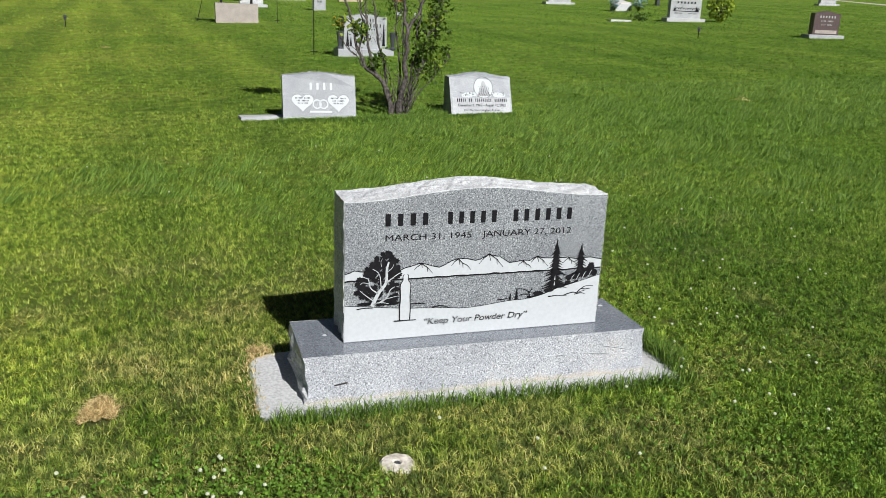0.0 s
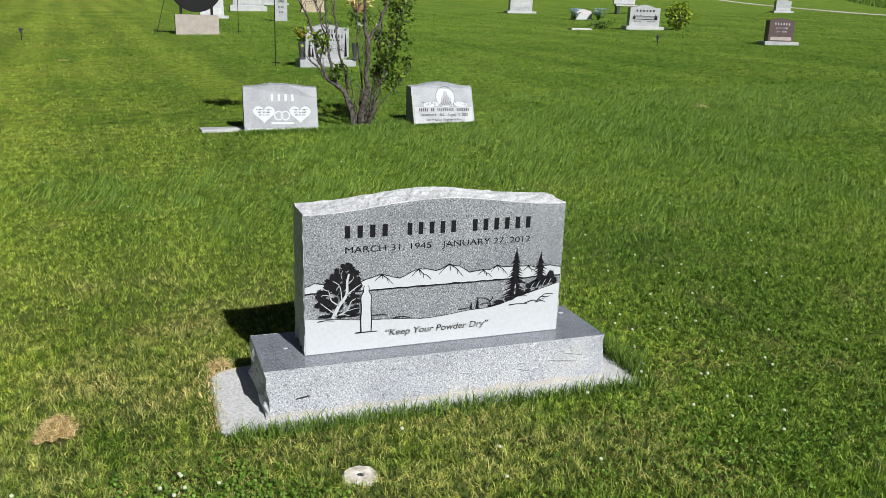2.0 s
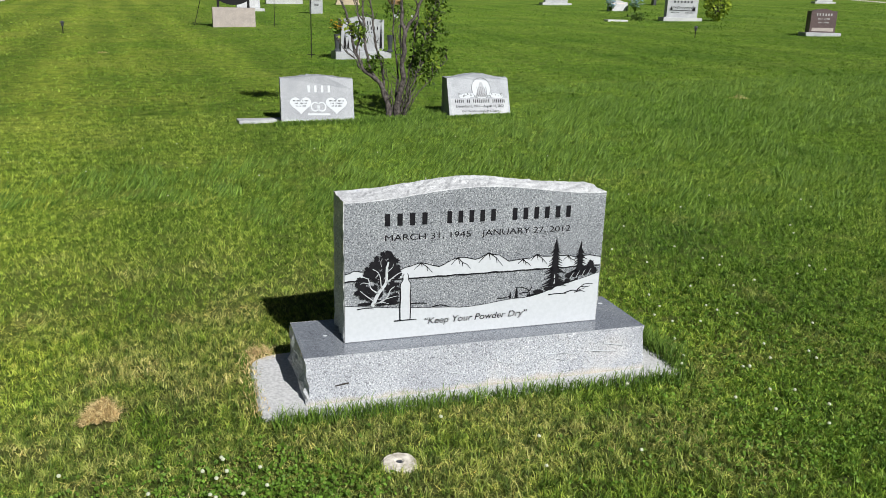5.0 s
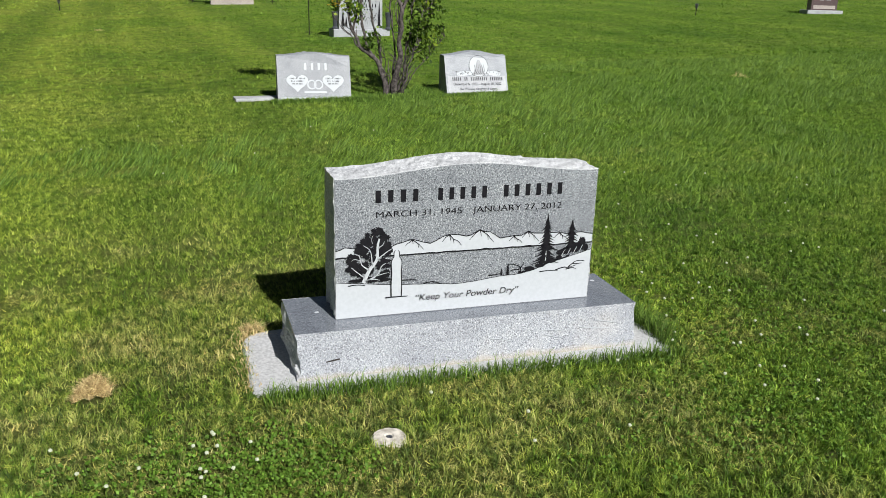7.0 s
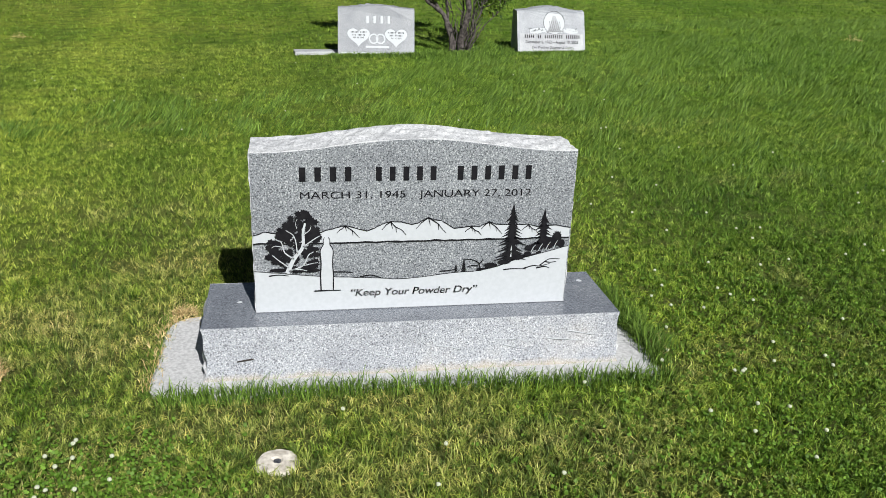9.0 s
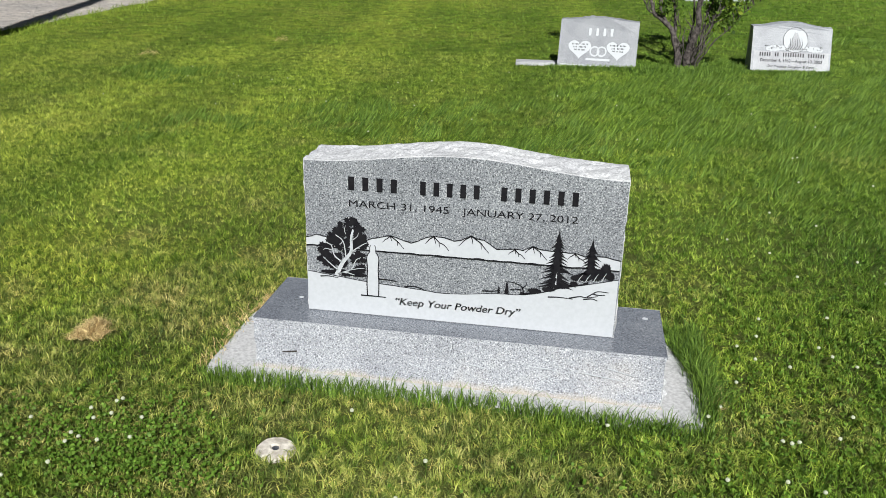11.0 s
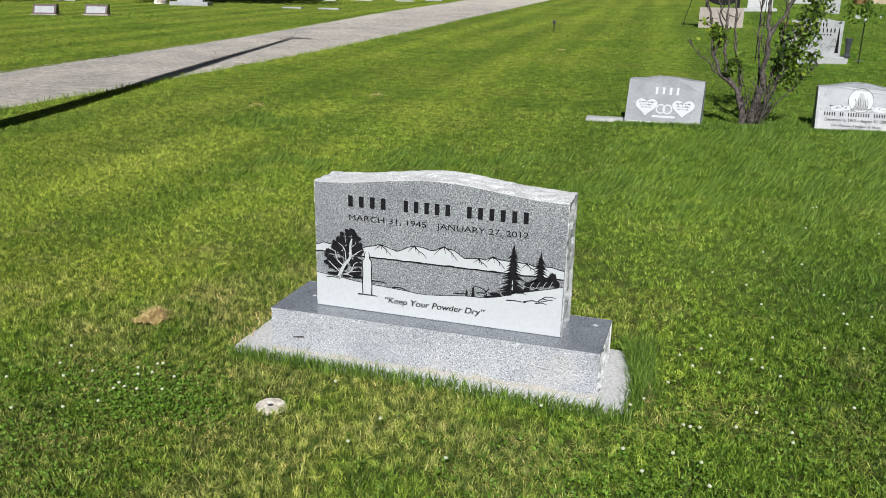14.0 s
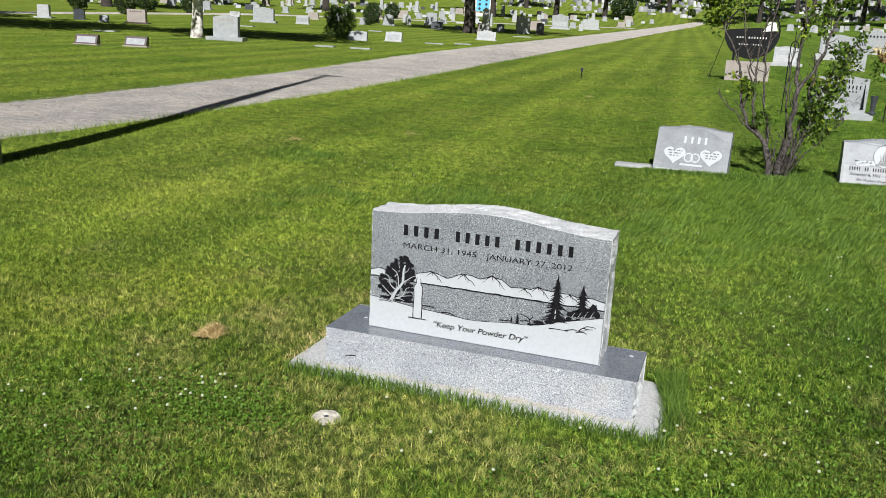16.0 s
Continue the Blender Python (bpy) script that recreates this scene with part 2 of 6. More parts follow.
M_ROCK = granite("grey_granite_split", (0.36, 0.37, 0.39), (0.56, 0.575, 0.595), (0.74, 0.75, 0.765), 150.0, 0.85, 0.8, 0.10)
M_FROST = simple("frosted_white_granite", (0.465, 0.492, 0.525), (0.43, 0.457, 0.488), 90.0, 0.75)
M_INK = simple("black_paint", (0.008, 0.008, 0.010), (0.014, 0.014, 0.016), 60.0, 0.85)
M_INK.node_tree.nodes["Principled BSDF"].inputs["Specular IOR Level"].default_value = 0.08
M_CONC = simple("pale_concrete", (0.54, 0.545, 0.555), (0.36, 0.365, 0.375), 110.0, 0.9, 0.0, 0.4, 120.0)
M_MARK = simple("weathered_concrete", (0.68, 0.64, 0.57), (0.40, 0.365, 0.31), 48.0, 0.95, 0.0, 0.8, 140.0)
M_GREY = granite("light_grey_granite", (0.20, 0.21, 0.225), (0.315, 0.33, 0.352), (0.43, 0.445, 0.465), 280.0, 0.6, 0.0, 0.08)
M_SLANT = granite("blue_grey_granite", (0.13, 0.14, 0.155), (0.25, 0.265, 0.29), (0.40, 0.415, 0.44), 230.0, 0.48, 0.0, 0.05)
M_GLOSS = granite("polished_pale_granite", (0.17, 0.18, 0.20), (0.29, 0.31, 0.34), (0.42, 0.44, 0.47), 200.0, 0.48, 0.0, 0.04)
M_PANEL = granite("frosted_pale_granite", (0.28, 0.29, 0.31), (0.38, 0.395, 0.42), (0.48, 0.495, 0.52), 200.0, 0.6, 0.0, 0.03)
for polished in (M_SLANT, M_GLOSS, M_PANEL):
    polished.node_tree.nodes["Principled BSDF"].inputs["Specular IOR Level"].default_value = 0.22
M_PALE = granite("white_granite", (0.26, 0.267, 0.28), (0.39, 0.40, 0.415), (0.52, 0.53, 0.545), 160.0, 0.7, 0.0, 0.06)
M_MID = granite("pale_grey_granite", (0.20, 0.21, 0.225), (0.335, 0.35, 0.37), (0.46, 0.475, 0.495), 160.0, 0.65, 0.0, 0.05)
M_PINK = granite("pink_granite", (0.20, 0.168, 0.155), (0.33, 0.29, 0.27), (0.44, 0.40, 0.38), 110.0, 0.65, 0.1, 0.10)
M_MAROON = granite("maroon_granite", (0.040, 0.027, 0.029), (0.088, 0.061, 0.064), (0.17, 0.125, 0.128), 150.0, 0.35, 0.0, 0.05)
M_DARK = granite("dark_granite", (0.02, 0.022, 0.028), (0.05, 0.055, 0.065), (0.11, 0.115, 0.13), 160.0, 0.3, 0.0, 0.03)
M_TAN = granite("tan_stone", (0.26, 0.21, 0.14), (0.38, 0.32, 0.23), (0.48, 0.43, 0.33), 90.0, 0.85, 0.2, 0.15)
M_BARK = simple("shrub_bark", (0.125, 0.108, 0.10), (0.020, 0.016, 0.015), 34.0, 0.9, 0.0, 1.0, 90.0)
M_TRUNK = simple("tree_bark", (0.055, 0.045, 0.038), (0.022, 0.018, 0.016), 8.0, 0.95, 0.0, 1.0, 12.0)
M_BIRCH = simple("peeling_bark", (0.86, 0.84, 0.79), (0.20, 0.17, 0.15), 6.0, 0.9, 0.0, 0.8, 12.0)
M_LEAF = leaf_material("shrub_leaves", (0.035, 0.075, 0.012), (0.13, 0.21, 0.03), 0.35)
M_LIME = leaf_material("lime_leaves", (0.10, 0.17, 0.02), (0.28, 0.36, 0.04), 0.35)
M_CROWN = leaf_material("tree_leaves", (0.02, 0.045, 0.010), (0.075, 0.125, 0.022), 0.25)
M_CONIFER = leaf_material("conifer_needles", (0.014, 0.032, 0.010), (0.045, 0.075, 0.020), 0.1)
M_HEDGE = leaf_material("hedge_leaves", (0.030, 0.055, 0.014), (0.085, 0.135, 0.030), 0.15)
M_FARSTONE = leaf_material("distant_stone", (0.13, 0.135, 0.145), (0.36, 0.365, 0.37), 0.0)
M_PEBBLE = leaf_material("pebbles", (0.25, 0.235, 0.225), (0.45, 0.425, 0.41), 0.0)
M_STRAW = leaf_material("dead_grass", (0.37, 0.26, 0.11), (0.76, 0.59, 0.30), 0.2)
M_CLOVER = leaf_material("clover_leaves", (0.065, 0.14, 0.013), (0.135, 0.24, 0.032), 0.25)
M_PETAL = simple("white_petals", (0.52, 0.53, 0.44), (0.34, 0.39, 0.24), 300.0, 0.8)
M_IRON = simple("black_steel", (0.012, 0.013, 0.016), (0.02, 0.02, 0.022), 30.0, 0.4, 0.6)
M_POLE = simple("weathered_pole", (0.25, 0.24, 0.23), (0.16, 0.155, 0.15), 14.0, 0.85, 0.0, 0.5, 40.0)
M_WICKER = simple("wicker", (0.42, 0.27, 0.12), (0.22, 0.13, 0.06), 60.0, 0.85, 0.0, 0.8, 90.0)
M_ORANGE = simple("orange_petals", (0.75, 0.36, 0.03), (0.80, 0.55, 0.06), 40.0, 0.8)
M_BLUE = simple("blue_petals", (0.30, 0.52, 0.70), (0.82, 0.85, 0.88), 9.0, 0.8)
M_ROSE = simple("pink_petals", (0.70, 0.42, 0.40), (0.80, 0.70, 0.62), 60.0, 0.8)
M_SKYBLUE = simple("blue_board", (0.10, 0.42, 0.72), (0.13, 0.47, 0.76), 5.0, 0.5)
M_WHITE = simple("white_paint", (0.78, 0.78, 0.77), (0.68, 0.68, 0.67), 12.0, 0.6)


# ---- builders ----
def ground_z(x, y):
    """Height of the lawn: a gentle plane that rises into a hill far off."""
    x, y = np.asarray(x, float), np.asarray(y, float)
    sx = np.clip(x, -2, 40) + np.clip(-x - 5, 0, 60) * 0.35
    q = np.maximum(np.hypot(x, y) - 25, 0)
    q2 = np.minimum(q, 110)
    far = np.clip((y + 30) / 40, 0, 1)
    z = 0.025 + 0.027 * (sx - 0.9) + 0.0165 * (np.clip(y, -60, 400) - 2.4)
    z = z + (0.00016 * q2 * q2 + 0.0352 * np.clip(q - 110, 0, 30) + 0.10 * np.clip(q - 140, 0, 200)) * far
    z = z - 0.052 * np.clip((y - 3.5) / 4, 0, 1) * np.clip((27 - y) / 12, 0, 1)
    level = np.exp(-((x - 0.9) / 1.0) ** 4 - ((y - 2.5) / 0.45) ** 4)
    return z + (0.012 - z) * level


def gz(x, y):
    return float(ground_z(x, y))


def link_mesh(name, me, material, parent=None, label=""):
    me.materials.append(material)
    ob = new(name, me)
    if parent:
        ob.parent = parent
    if label:
        ob["label"] = label
    return ob


def part(name, bm, material, parent=None, label="", smooth=False):
    """Links a bmesh as one mesh object under a thing or a part."""
    me = bpy.data.meshes.new(name)
    bmesh.ops.recalc_face_normals(bm, faces=bm.faces)
    bm.to_mesh(me)
    bm.free()
    if smooth:
        me.polygons.foreach_set("use_smooth", [True] * len(me.polygons))
    ob = link_mesh(name, me, material, parent, label)
    if name in ("text_bars", "name_bars", "outline", "bloom", "rings", "disc_mark", "bank_scrub", "pale_limb", "trunk_gap", "limb", "crack", "plain_edge") or (name == "stem" and not smooth):
        ob["kind"] = "stuff"
    return ob


def thing(name, x, y, z, rz, label, category, group="", kind=""):
    e = new(name)
    e.empty_display_size = 0.1
    e.matrix_basis = pose(x, y, z, 0, 0, rz)
    return tagged(e, label, category, group, kind)


def part_each(name, bm, material, parent, label=""):
    """Every separate piece of bm becomes a part of its own."""
    seen = set()
    for v in bm.verts:
        if v in seen:
            continue
        group, stack = [], [v]
        seen.add(v)
        while stack:
            a = stack.pop()
            group.append(a)
            for e in a.link_edges:
                b = e.other_vert(a)
                if b not in seen:
                    seen.add(b)
                    stack.append(b)
        piece = bmesh.new()
        made = {a: piece.verts.new(a.co) for a in group}
        for f in {f for a in group for f in a.link_faces}:
            piece.faces.new([made[a] for a in f.verts])
        part(name, piece, material, parent, label)
    bm.free()


def box(bm, cx, cy, cz, sx, sy, sz, bevel=0.0, m=None):
    r = bmesh.ops.create_cube(bm, size=1, matrix=(m or Matrix()) @ Matrix.Translation((cx, cy, cz)) @ Matrix.Diagonal((sx, sy, sz, 1)))
    if bevel:
        es = list({e for v in r["verts"] for e in v.link_edges})
        bmesh.ops.bevel(bm, geom=es, offset=bevel, segments=2, affect="EDGES", profile=0.6)


def tube(bm, pts, radii, sides=8):
    """A round, tapered limb along pts."""
    rings = []
    pts = [Vector(p) for p in pts]
    for i, (p, r) in enumerate(zip(pts, radii)):
        d = (pts[min(i + 1, len(pts) - 1)] - pts[max(i - 1, 0)]).normalized()
        a = d.orthogonal().normalized() if abs(d.z) < 0.2 else d.cross(Vector((0, 1, 0.01))).normalized()
        b = d.cross(a)
        rings.append([bm.verts.new(p + (a * math.cos(2 * math.pi * k / sides) + b * math.sin(2 * math.pi * k / sides)) * r) for k in range(sides)])
    for r0, r1 in zip(rings, rings[1:]):
        for k in range(sides):
            bm.faces.new((r0[k], r0[(k + 1) % sides], r1[(k + 1) % sides], r1[k]))
    bm.faces.new(rings[0])
    bm.faces.new(rings[-1][::-1])


def lathe(bm, profile, sides=20, cx=0, cy=0):
    rings = [[bm.verts.new((cx + r * math.cos(2 * math.pi * k / sides), cy + r * math.sin(2 * math.pi * k / sides), z)) for k in range(sides)] for r, z in profile]
    for r0, r1 in zip(rings, rings[1:]):
        for k in range(sides):
            bm.faces.new((r0[k], r0[(k + 1) % sides], r1[(k + 1) % sides], r1[k]))
    bm.faces.new(rings[0])
    bm.faces.new(rings[-1])


def smooth_path(pts, n):
    """Catmull-Rom through pts, n points a span."""
    p = [Vector(a) for a in pts]
    p = [p[0] * 2 - p[1]] + p + [p[-1] * 2 - p[-2]]
    out = []
    for i in range(1, len(p) - 2):
        for k in range(n):
            t = k / n
            out.append(0.5 * (2 * p[i] + (p[i + 1] - p[i - 1]) * t + (2 * p[i - 1] - 5 * p[i] + 4 * p[i + 1] - p[i + 2]) * t * t + (3 * p[i] - p[i - 1] - 3 * p[i + 1] + p[i + 2]) * t ** 3))
    return out + [p[-2]]


def polys_mesh(name, verts, loops, starts, material, parent=None):
    """One mesh from arrays of corners, corner indices and first corners."""
    me = bpy.data.meshes.new(name)
    me.vertices.add(len(verts))
    me.vertices.foreach_set("co", np.ascontiguousarray(verts, np.float32).ravel())
    me.loops.add(len(loops))
    me.loops.foreach_set("vertex_index", np.ascontiguousarray(loops, np.int32))
    me.polygons.add(len(starts))
    me.polygons.foreach_set("loop_start", np.ascontiguousarray(starts, np.int32))
    me.update(calc_edges=True)
    return link_mesh(name, me, material, parent)


def field_noise(x, y, s, ph):
    """Smooth random variation over the lawn, about -1 to 1."""
    table = np.random.default_rng(int(ph * 10) + 1).uniform(-1, 1, (256, 256))
    total = 0.0
    for k, amp in ((0.4, 1.0), (0.93, 0.75)):
        u, v = (0.83 * x + 0.56 * y) * s * k + 700.3, (0.83 * y - 0.56 * x) * s * k + 700.7
        i, j = np.floor(u).astype(int), np.floor(v).astype(int)
        a, b = u - i, v - j
        a, b = a * a * (3 - 2 * a), b * b * (3 - 2 * b)
        i0, i1, j0, j1 = i % 256, (i + 1) % 256, j % 256, (j + 1) % 256
        total = total + amp * ((table[i0, j0] * (1 - a) + table[i1, j0] * a) * (1 - b) + (table[i0, j1] * (1 - a) + table[i1, j1] * a) * b)
    return total


def blades(name, x, y, z, height, width, lean, material, rng, simple_blade=False, az=None):
    """Grass blades rooted at x, y, z: a bent strip each, or one triangle each; az: the way each leans."""
    n = len(x)
    tw = rng.uniform(0, 2 * np.pi, n)
    if az is None:
        az = rng.uniform(0, 2 * np.pi, n)
    root = np.stack([x, y, z], 1)
    side = np.stack([np.cos(tw), np.sin(tw), np.zeros(n)], 1) * (width / 2)[:, None]
    bend = np.stack([np.cos(az), np.sin(az), np.zeros(n)], 1) * (height * lean)[:, None]
    up = np.stack([np.zeros(n), np.zeros(n), height], 1)
    if simple_blade:
        v = np.stack([root - side, root + side, root + bend + up], 1)
        return polys_mesh(name, v.reshape(-1, 3), np.arange(3 * n), np.arange(n) * 3, material)
    mid = root + bend * 0.35 + up * 0.6
    tip = root + bend + up * (1 - 0.25 * np.minimum(lean, 1.6))[:, None]
    v = np.stack([root - side, root + side, mid - side * 0.8, mid + side * 0.8, tip], 1)
    idx = (np.arange(n) * 5)[:, None] + np.array([0, 1, 3, 2, 2, 3, 4])[None]
    starts = ((np.arange(n) * 7)[:, None] + np.array([0, 4])[None]).ravel()
    return polys_mesh(name, v.reshape(-1, 3), idx.ravel(), starts, material)


def leaves(name, centres, size, material, parent, rng, aspect=0.5):
    """Small pointed leaves of four corners each, turned at random."""
    n = len(centres)
    a = rng.normal(size=(n, 3))
    a /= np.linalg.norm(a, axis=1)[:, None]
    b = np.cross(a, rng.normal(size=(n, 3)))
    b /= np.linalg.norm(b, axis=1)[:, None]
    s = (size * rng.uniform(0.6, 1.3, n))[:, None]
    v = np.stack([centres - a * s * 0.5, centres + b * s * aspect * 0.5, centres + a * s * 0.5, centres - b * s * aspect * 0.5], 1)
    return polys_mesh(name, v.reshape(-1, 3), np.arange(4 * n), np.arange(n) * 4, material, parent)


def tablet_bm(w, h, d, crown=0.0, rough=0.004, slant=0.0, layers=5, step=0.02, seed=0.0, spread=0.42, side=0.55):
    """An upright stone: front on y = 0, back on y = d; crown: rise of the curved top over its shoulders; slant: how far the front leans back."""
    bm = bmesh.new()
    out = []
    nz, nx = max(3, int(h / step)), max(6, int(w / step))
    for i in range(nz):
        out.append((-w / 2, h * i / nz, -1, 0))
    for i in range(nx + 1):
        u = -w / 2 + w * i / nx
        f = min(1, abs(u) / (w * spread))
        out.append((u, h + crown * 0.5 * (1 + math.cos(math.pi * f)), 0, 1))
    for i in range(nz):
        out.append((w / 2, h * (nz - i - 1) / nz, 1, 0))
    rings = []
    for k in range(layers):
        t = k / (layers - 1)
        ring = []
        for x, z, ax, az in out:
            amp = rough * (2.2 if 0 < k < layers - 1 else 0.6)
            r = amp * (noise.noise((x * 17 + seed, z * 17, t * d * 26)) + 0.6 * noise.noise((x * 45, z * 45 + seed, t * d * 60)))
            y0 = slant * min(1, z / max(h, 1e-6))
            if ax:
                r = side * r - (0.45 * amp if 0 < k < layers - 1 else 0.0)
            ring.append(bm.verts.new((x + ax * r, y0 + (d - y0) * t, max(0, z + az * r))))
        rings.append(ring)
    m = len(out)
    for r0, r1 in zip(rings, rings[1:]):
        for i in range(m - 1):
            bm.faces.new((r0[i], r0[i + 1], r1[i + 1], r1[i]))
        bm.faces.new((r0[m - 1], r0[0], r1[0], r1[m - 1]))
    bm.faces.new(rings[0])
    bm.faces.new(rings[-1][::-1])
    return bm


def add_poly(bm, pts, y, thick=0.0012, place=None):
    """A thin plate of outline pts (x, z) whose back lies on y and whose front faces -y."""
    q = place or (lambda x, yy, z: (x, yy, z))
    a = [bm.verts.new(q(x, y, z)) for x, z in pts]
    b = [bm.verts.new(q(x, y - thick, z)) for x, z in pts]
    bm.faces.new(b)
    for i in range(len(pts)):
        bm.faces.new((a[i], a[(i + 1) % len(pts)], b[(i + 1) % len(pts)], b[i]))


def add_stroke(bm, pts, width, y, thick=0.0012, place=None):
    """A drawn line through pts (x, z), thinner towards its end."""
    p = smooth_path([(x, 0, z) for x, z in pts], 4)
    left, right = [], []
    for i, a in enumerate(p):
        d = (p[min(i + 1, len(p) - 1)] - p[max(i - 1, 0)]).normalized()
        w = width * 0.5 * (1.0 - 0.6 * i / (len(p) - 1))
        left.append((a.x - d.z * w, a.z + d.x * w))
        right.append((a.x + d.z * w, a.z - d.x * w))
    for i in range(len(p) - 1):
        add_poly(bm, [left[i], left[i + 1], right[i + 1], right[i]], y, thick, place)


def add_letter_bars(bm, words, x0, x1, z, h, y, place=None, fill=0.42):
    """A line of writing as plain bars: words gives the letters of each word."""
    n = sum(words) + 1.3 * (len(words) - 1)
    pitch, x = (x1 - x0) / n, x0
    for k in words:
        for i in range(k):
            c = x + pitch * 0.5
            add_poly(bm, [(c - pitch * fill / 2, z), (c + pitch * fill / 2, z), (c + pitch * fill / 2, z + h), (c - pitch * fill / 2, z + h)], y, 0.0012, place)
            x += pitch
        x += 1.3 * pitch


def writing(body, x0, x1, z, height, y, material, parent, shear=0.0, place=None, name="inscription", bold=0.0):
    """A line of letters on a stone's face, fitted between x0 and x1."""
    cu = bpy.data.curves.new(name, "FONT")
    cu.body, cu.extrude, cu.shear, cu.offset = body, 0.0, shear, bold
    ob = bpy.data.objects.new(name, cu)
    scene.collection.objects.link(ob)
    me = bpy.data.meshes.new_from_object(ob.evaluated_get(bpy.context.evaluated_depsgraph_get()))
    bpy.data.objects.remove(ob)
    co = np.empty(len(me.vertices) * 3, np.float32)
    me.vertices.foreach_get("co", co)
    co = co.reshape(-1, 3)
    lo, hi = co.min(0), co.max(0)
    sx = (x1 - x0) / (hi[0] - lo[0])
    sz = height / 0.73
    q = place or (lambda a, b, c: (a, b, c))
    out = np.array([q(x0 + (a - lo[0]) * sx, y - 0.0012, z + b * sz) for a, b, _ in co], np.float32)
    me.vertices.foreach_set("co", out.ravel())
    me.materials.clear()
    return tagged(link_mesh(name, me, material, parent), kind="stuff")


# ---- ground and roads ----
def make_ground():
    bm = bmesh.new()
    radii = [0.0] + [0.35 * 1.13 ** i for i in range(62)]
    radii = [r for r in radii if r < 700]
    sides, rings = 120, []
    centre = bm.verts.new((1, 3, gz(1, 3)))
    for r in radii[1:]:
        ring = []
        for k in range(sides):
            a = 2 * math.pi * k / sides
            x, y = 1 + r * math.cos(a), 3 + r * math.sin(a)
            ring.append(bm.verts.new((x, y, gz(x, y) - 0.003)))
        rings.append(ring)
    for k in range(sides):
        bm.faces.new((centre, rings[0][k], rings[0][(k + 1) % sides]))
    for r0, r1 in zip(rings, rings[1:]):
        for k in range(sides):
            bm.faces.new((r0[k], r1[k], r1[(k + 1) % sides], r0[(k + 1) % sides]))
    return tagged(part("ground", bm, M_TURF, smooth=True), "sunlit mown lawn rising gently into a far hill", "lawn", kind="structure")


def road_strip(name, rows, label, rise=0.03, wobble=0.12):
    """A gravel way through rows (x left, x right, y), raised a little, with ragged edges."""
    bm = bmesh.new()
    pts = smooth_path([((a + b) / 2, y, b - a) for a, b, y in rows], 24)
    prev = None
    for i, p in enumerate(pts):
        d = pts[min(i + 1, len(pts) - 1)] - pts[max(i - 1, 0)]
        nrm = Vector((d.y, -d.x)).normalized()
        line = []
        for k in range(9):
            u = (k / 8 - 0.5) * p.z
            if k in (0, 8):
                u += wobble * noise.noise((p.x, p.y * 1.7, k))
            x, y = p.x + nrm.x * u, p.y + nrm.y * u
            edge = 1 - abs(k / 4 - 1) ** 4
            line.append(bm.verts.new((x, y, gz(x, y) - 0.02 + (rise + 0.02) * edge + 0.008 * noise.noise((x * 2, y * 2, 4)))))
        if prev:
            for k in range(8):
                bm.faces.new((prev[k], prev[k + 1], line[k + 1], line[k]))
        prev = line
    return tagged(part(name, bm, M_GRAVEL, smooth=True), label, "road", kind="structure")


make_ground()
road_strip("road", [(-8.3, -5.5, -30), (-8.2, -5.5, -6), (-8.1, -5.4, 6), (-8.5, -5.4, 14), (-9.3, -5.7, 22), (-10.6, -6.4, 33), (-11.8, -7.2, 52), (-12.1, -7.5, 80), (-10.8, -6.6, 112), (-7.8, -4.4, 150), (-4.0, -1.0, 190)], "pale grey gravel cemetery lane between lawns")


def road_pebbles():
    """Loose gravel on the near stretch of the lane."""
    rng = np.random.default_rng(9)
    n = 15000
    y = 4 + 34 * rng.uniform(0, 1, n) ** 1.3
    shift = np.clip((y - 6) / 46, 0, 1)
    u = rng.uniform(0.06, 0.94, n)
    x = (-8.1 - 3.3 * shift ** 1.1) * (1 - u) + (-5.4 - 1.6 * shift ** 1.4) * u
    size = rng.uniform(0.005, 0.014, n) * (1 + y / 30)
    c = np.stack([x, y, ground_z(x, y) + 0.034 - 0.05 * np.abs(2 * u - 1) ** 4], 1)
    v = c[:, None, :] + rng.normal(0, 1, (n, 4, 3)) * size[:, None, None] * np.array([0.8, 0.8, 0.3])
    idx = ((np.arange(n) * 4)[:, None] + np.array([0, 1, 2, 0, 3, 1, 1, 3, 2, 0, 2, 3])[None]).ravel()
    ob = polys_mesh("loose_gravel", v.reshape(-1, 3), idx, np.arange(4 * n) * 3, M_PEBBLE)
    tagged(ob, "loose pale grey gravel on the lane", "gravel", kind="stuff")


road_pebbles()
road_strip("side_road", [(-37, -34.5, 14), (-40.5, -38, 36), (-43, -40.5, 58), (-42, -38.5, 74), (-28, -26, 92), (-13, -11, 108)], "pale gravel lane crossing the far lawn", 0.04)


# ---- main gravestone ----
FX, FY, FZ = 0.912, 2.47, 0.182
stone = thing("gravestone", FX, FY, FZ - 0.152, 0, "grey granite upright gravestone with etched lake scene on a wide base", "gravestone")


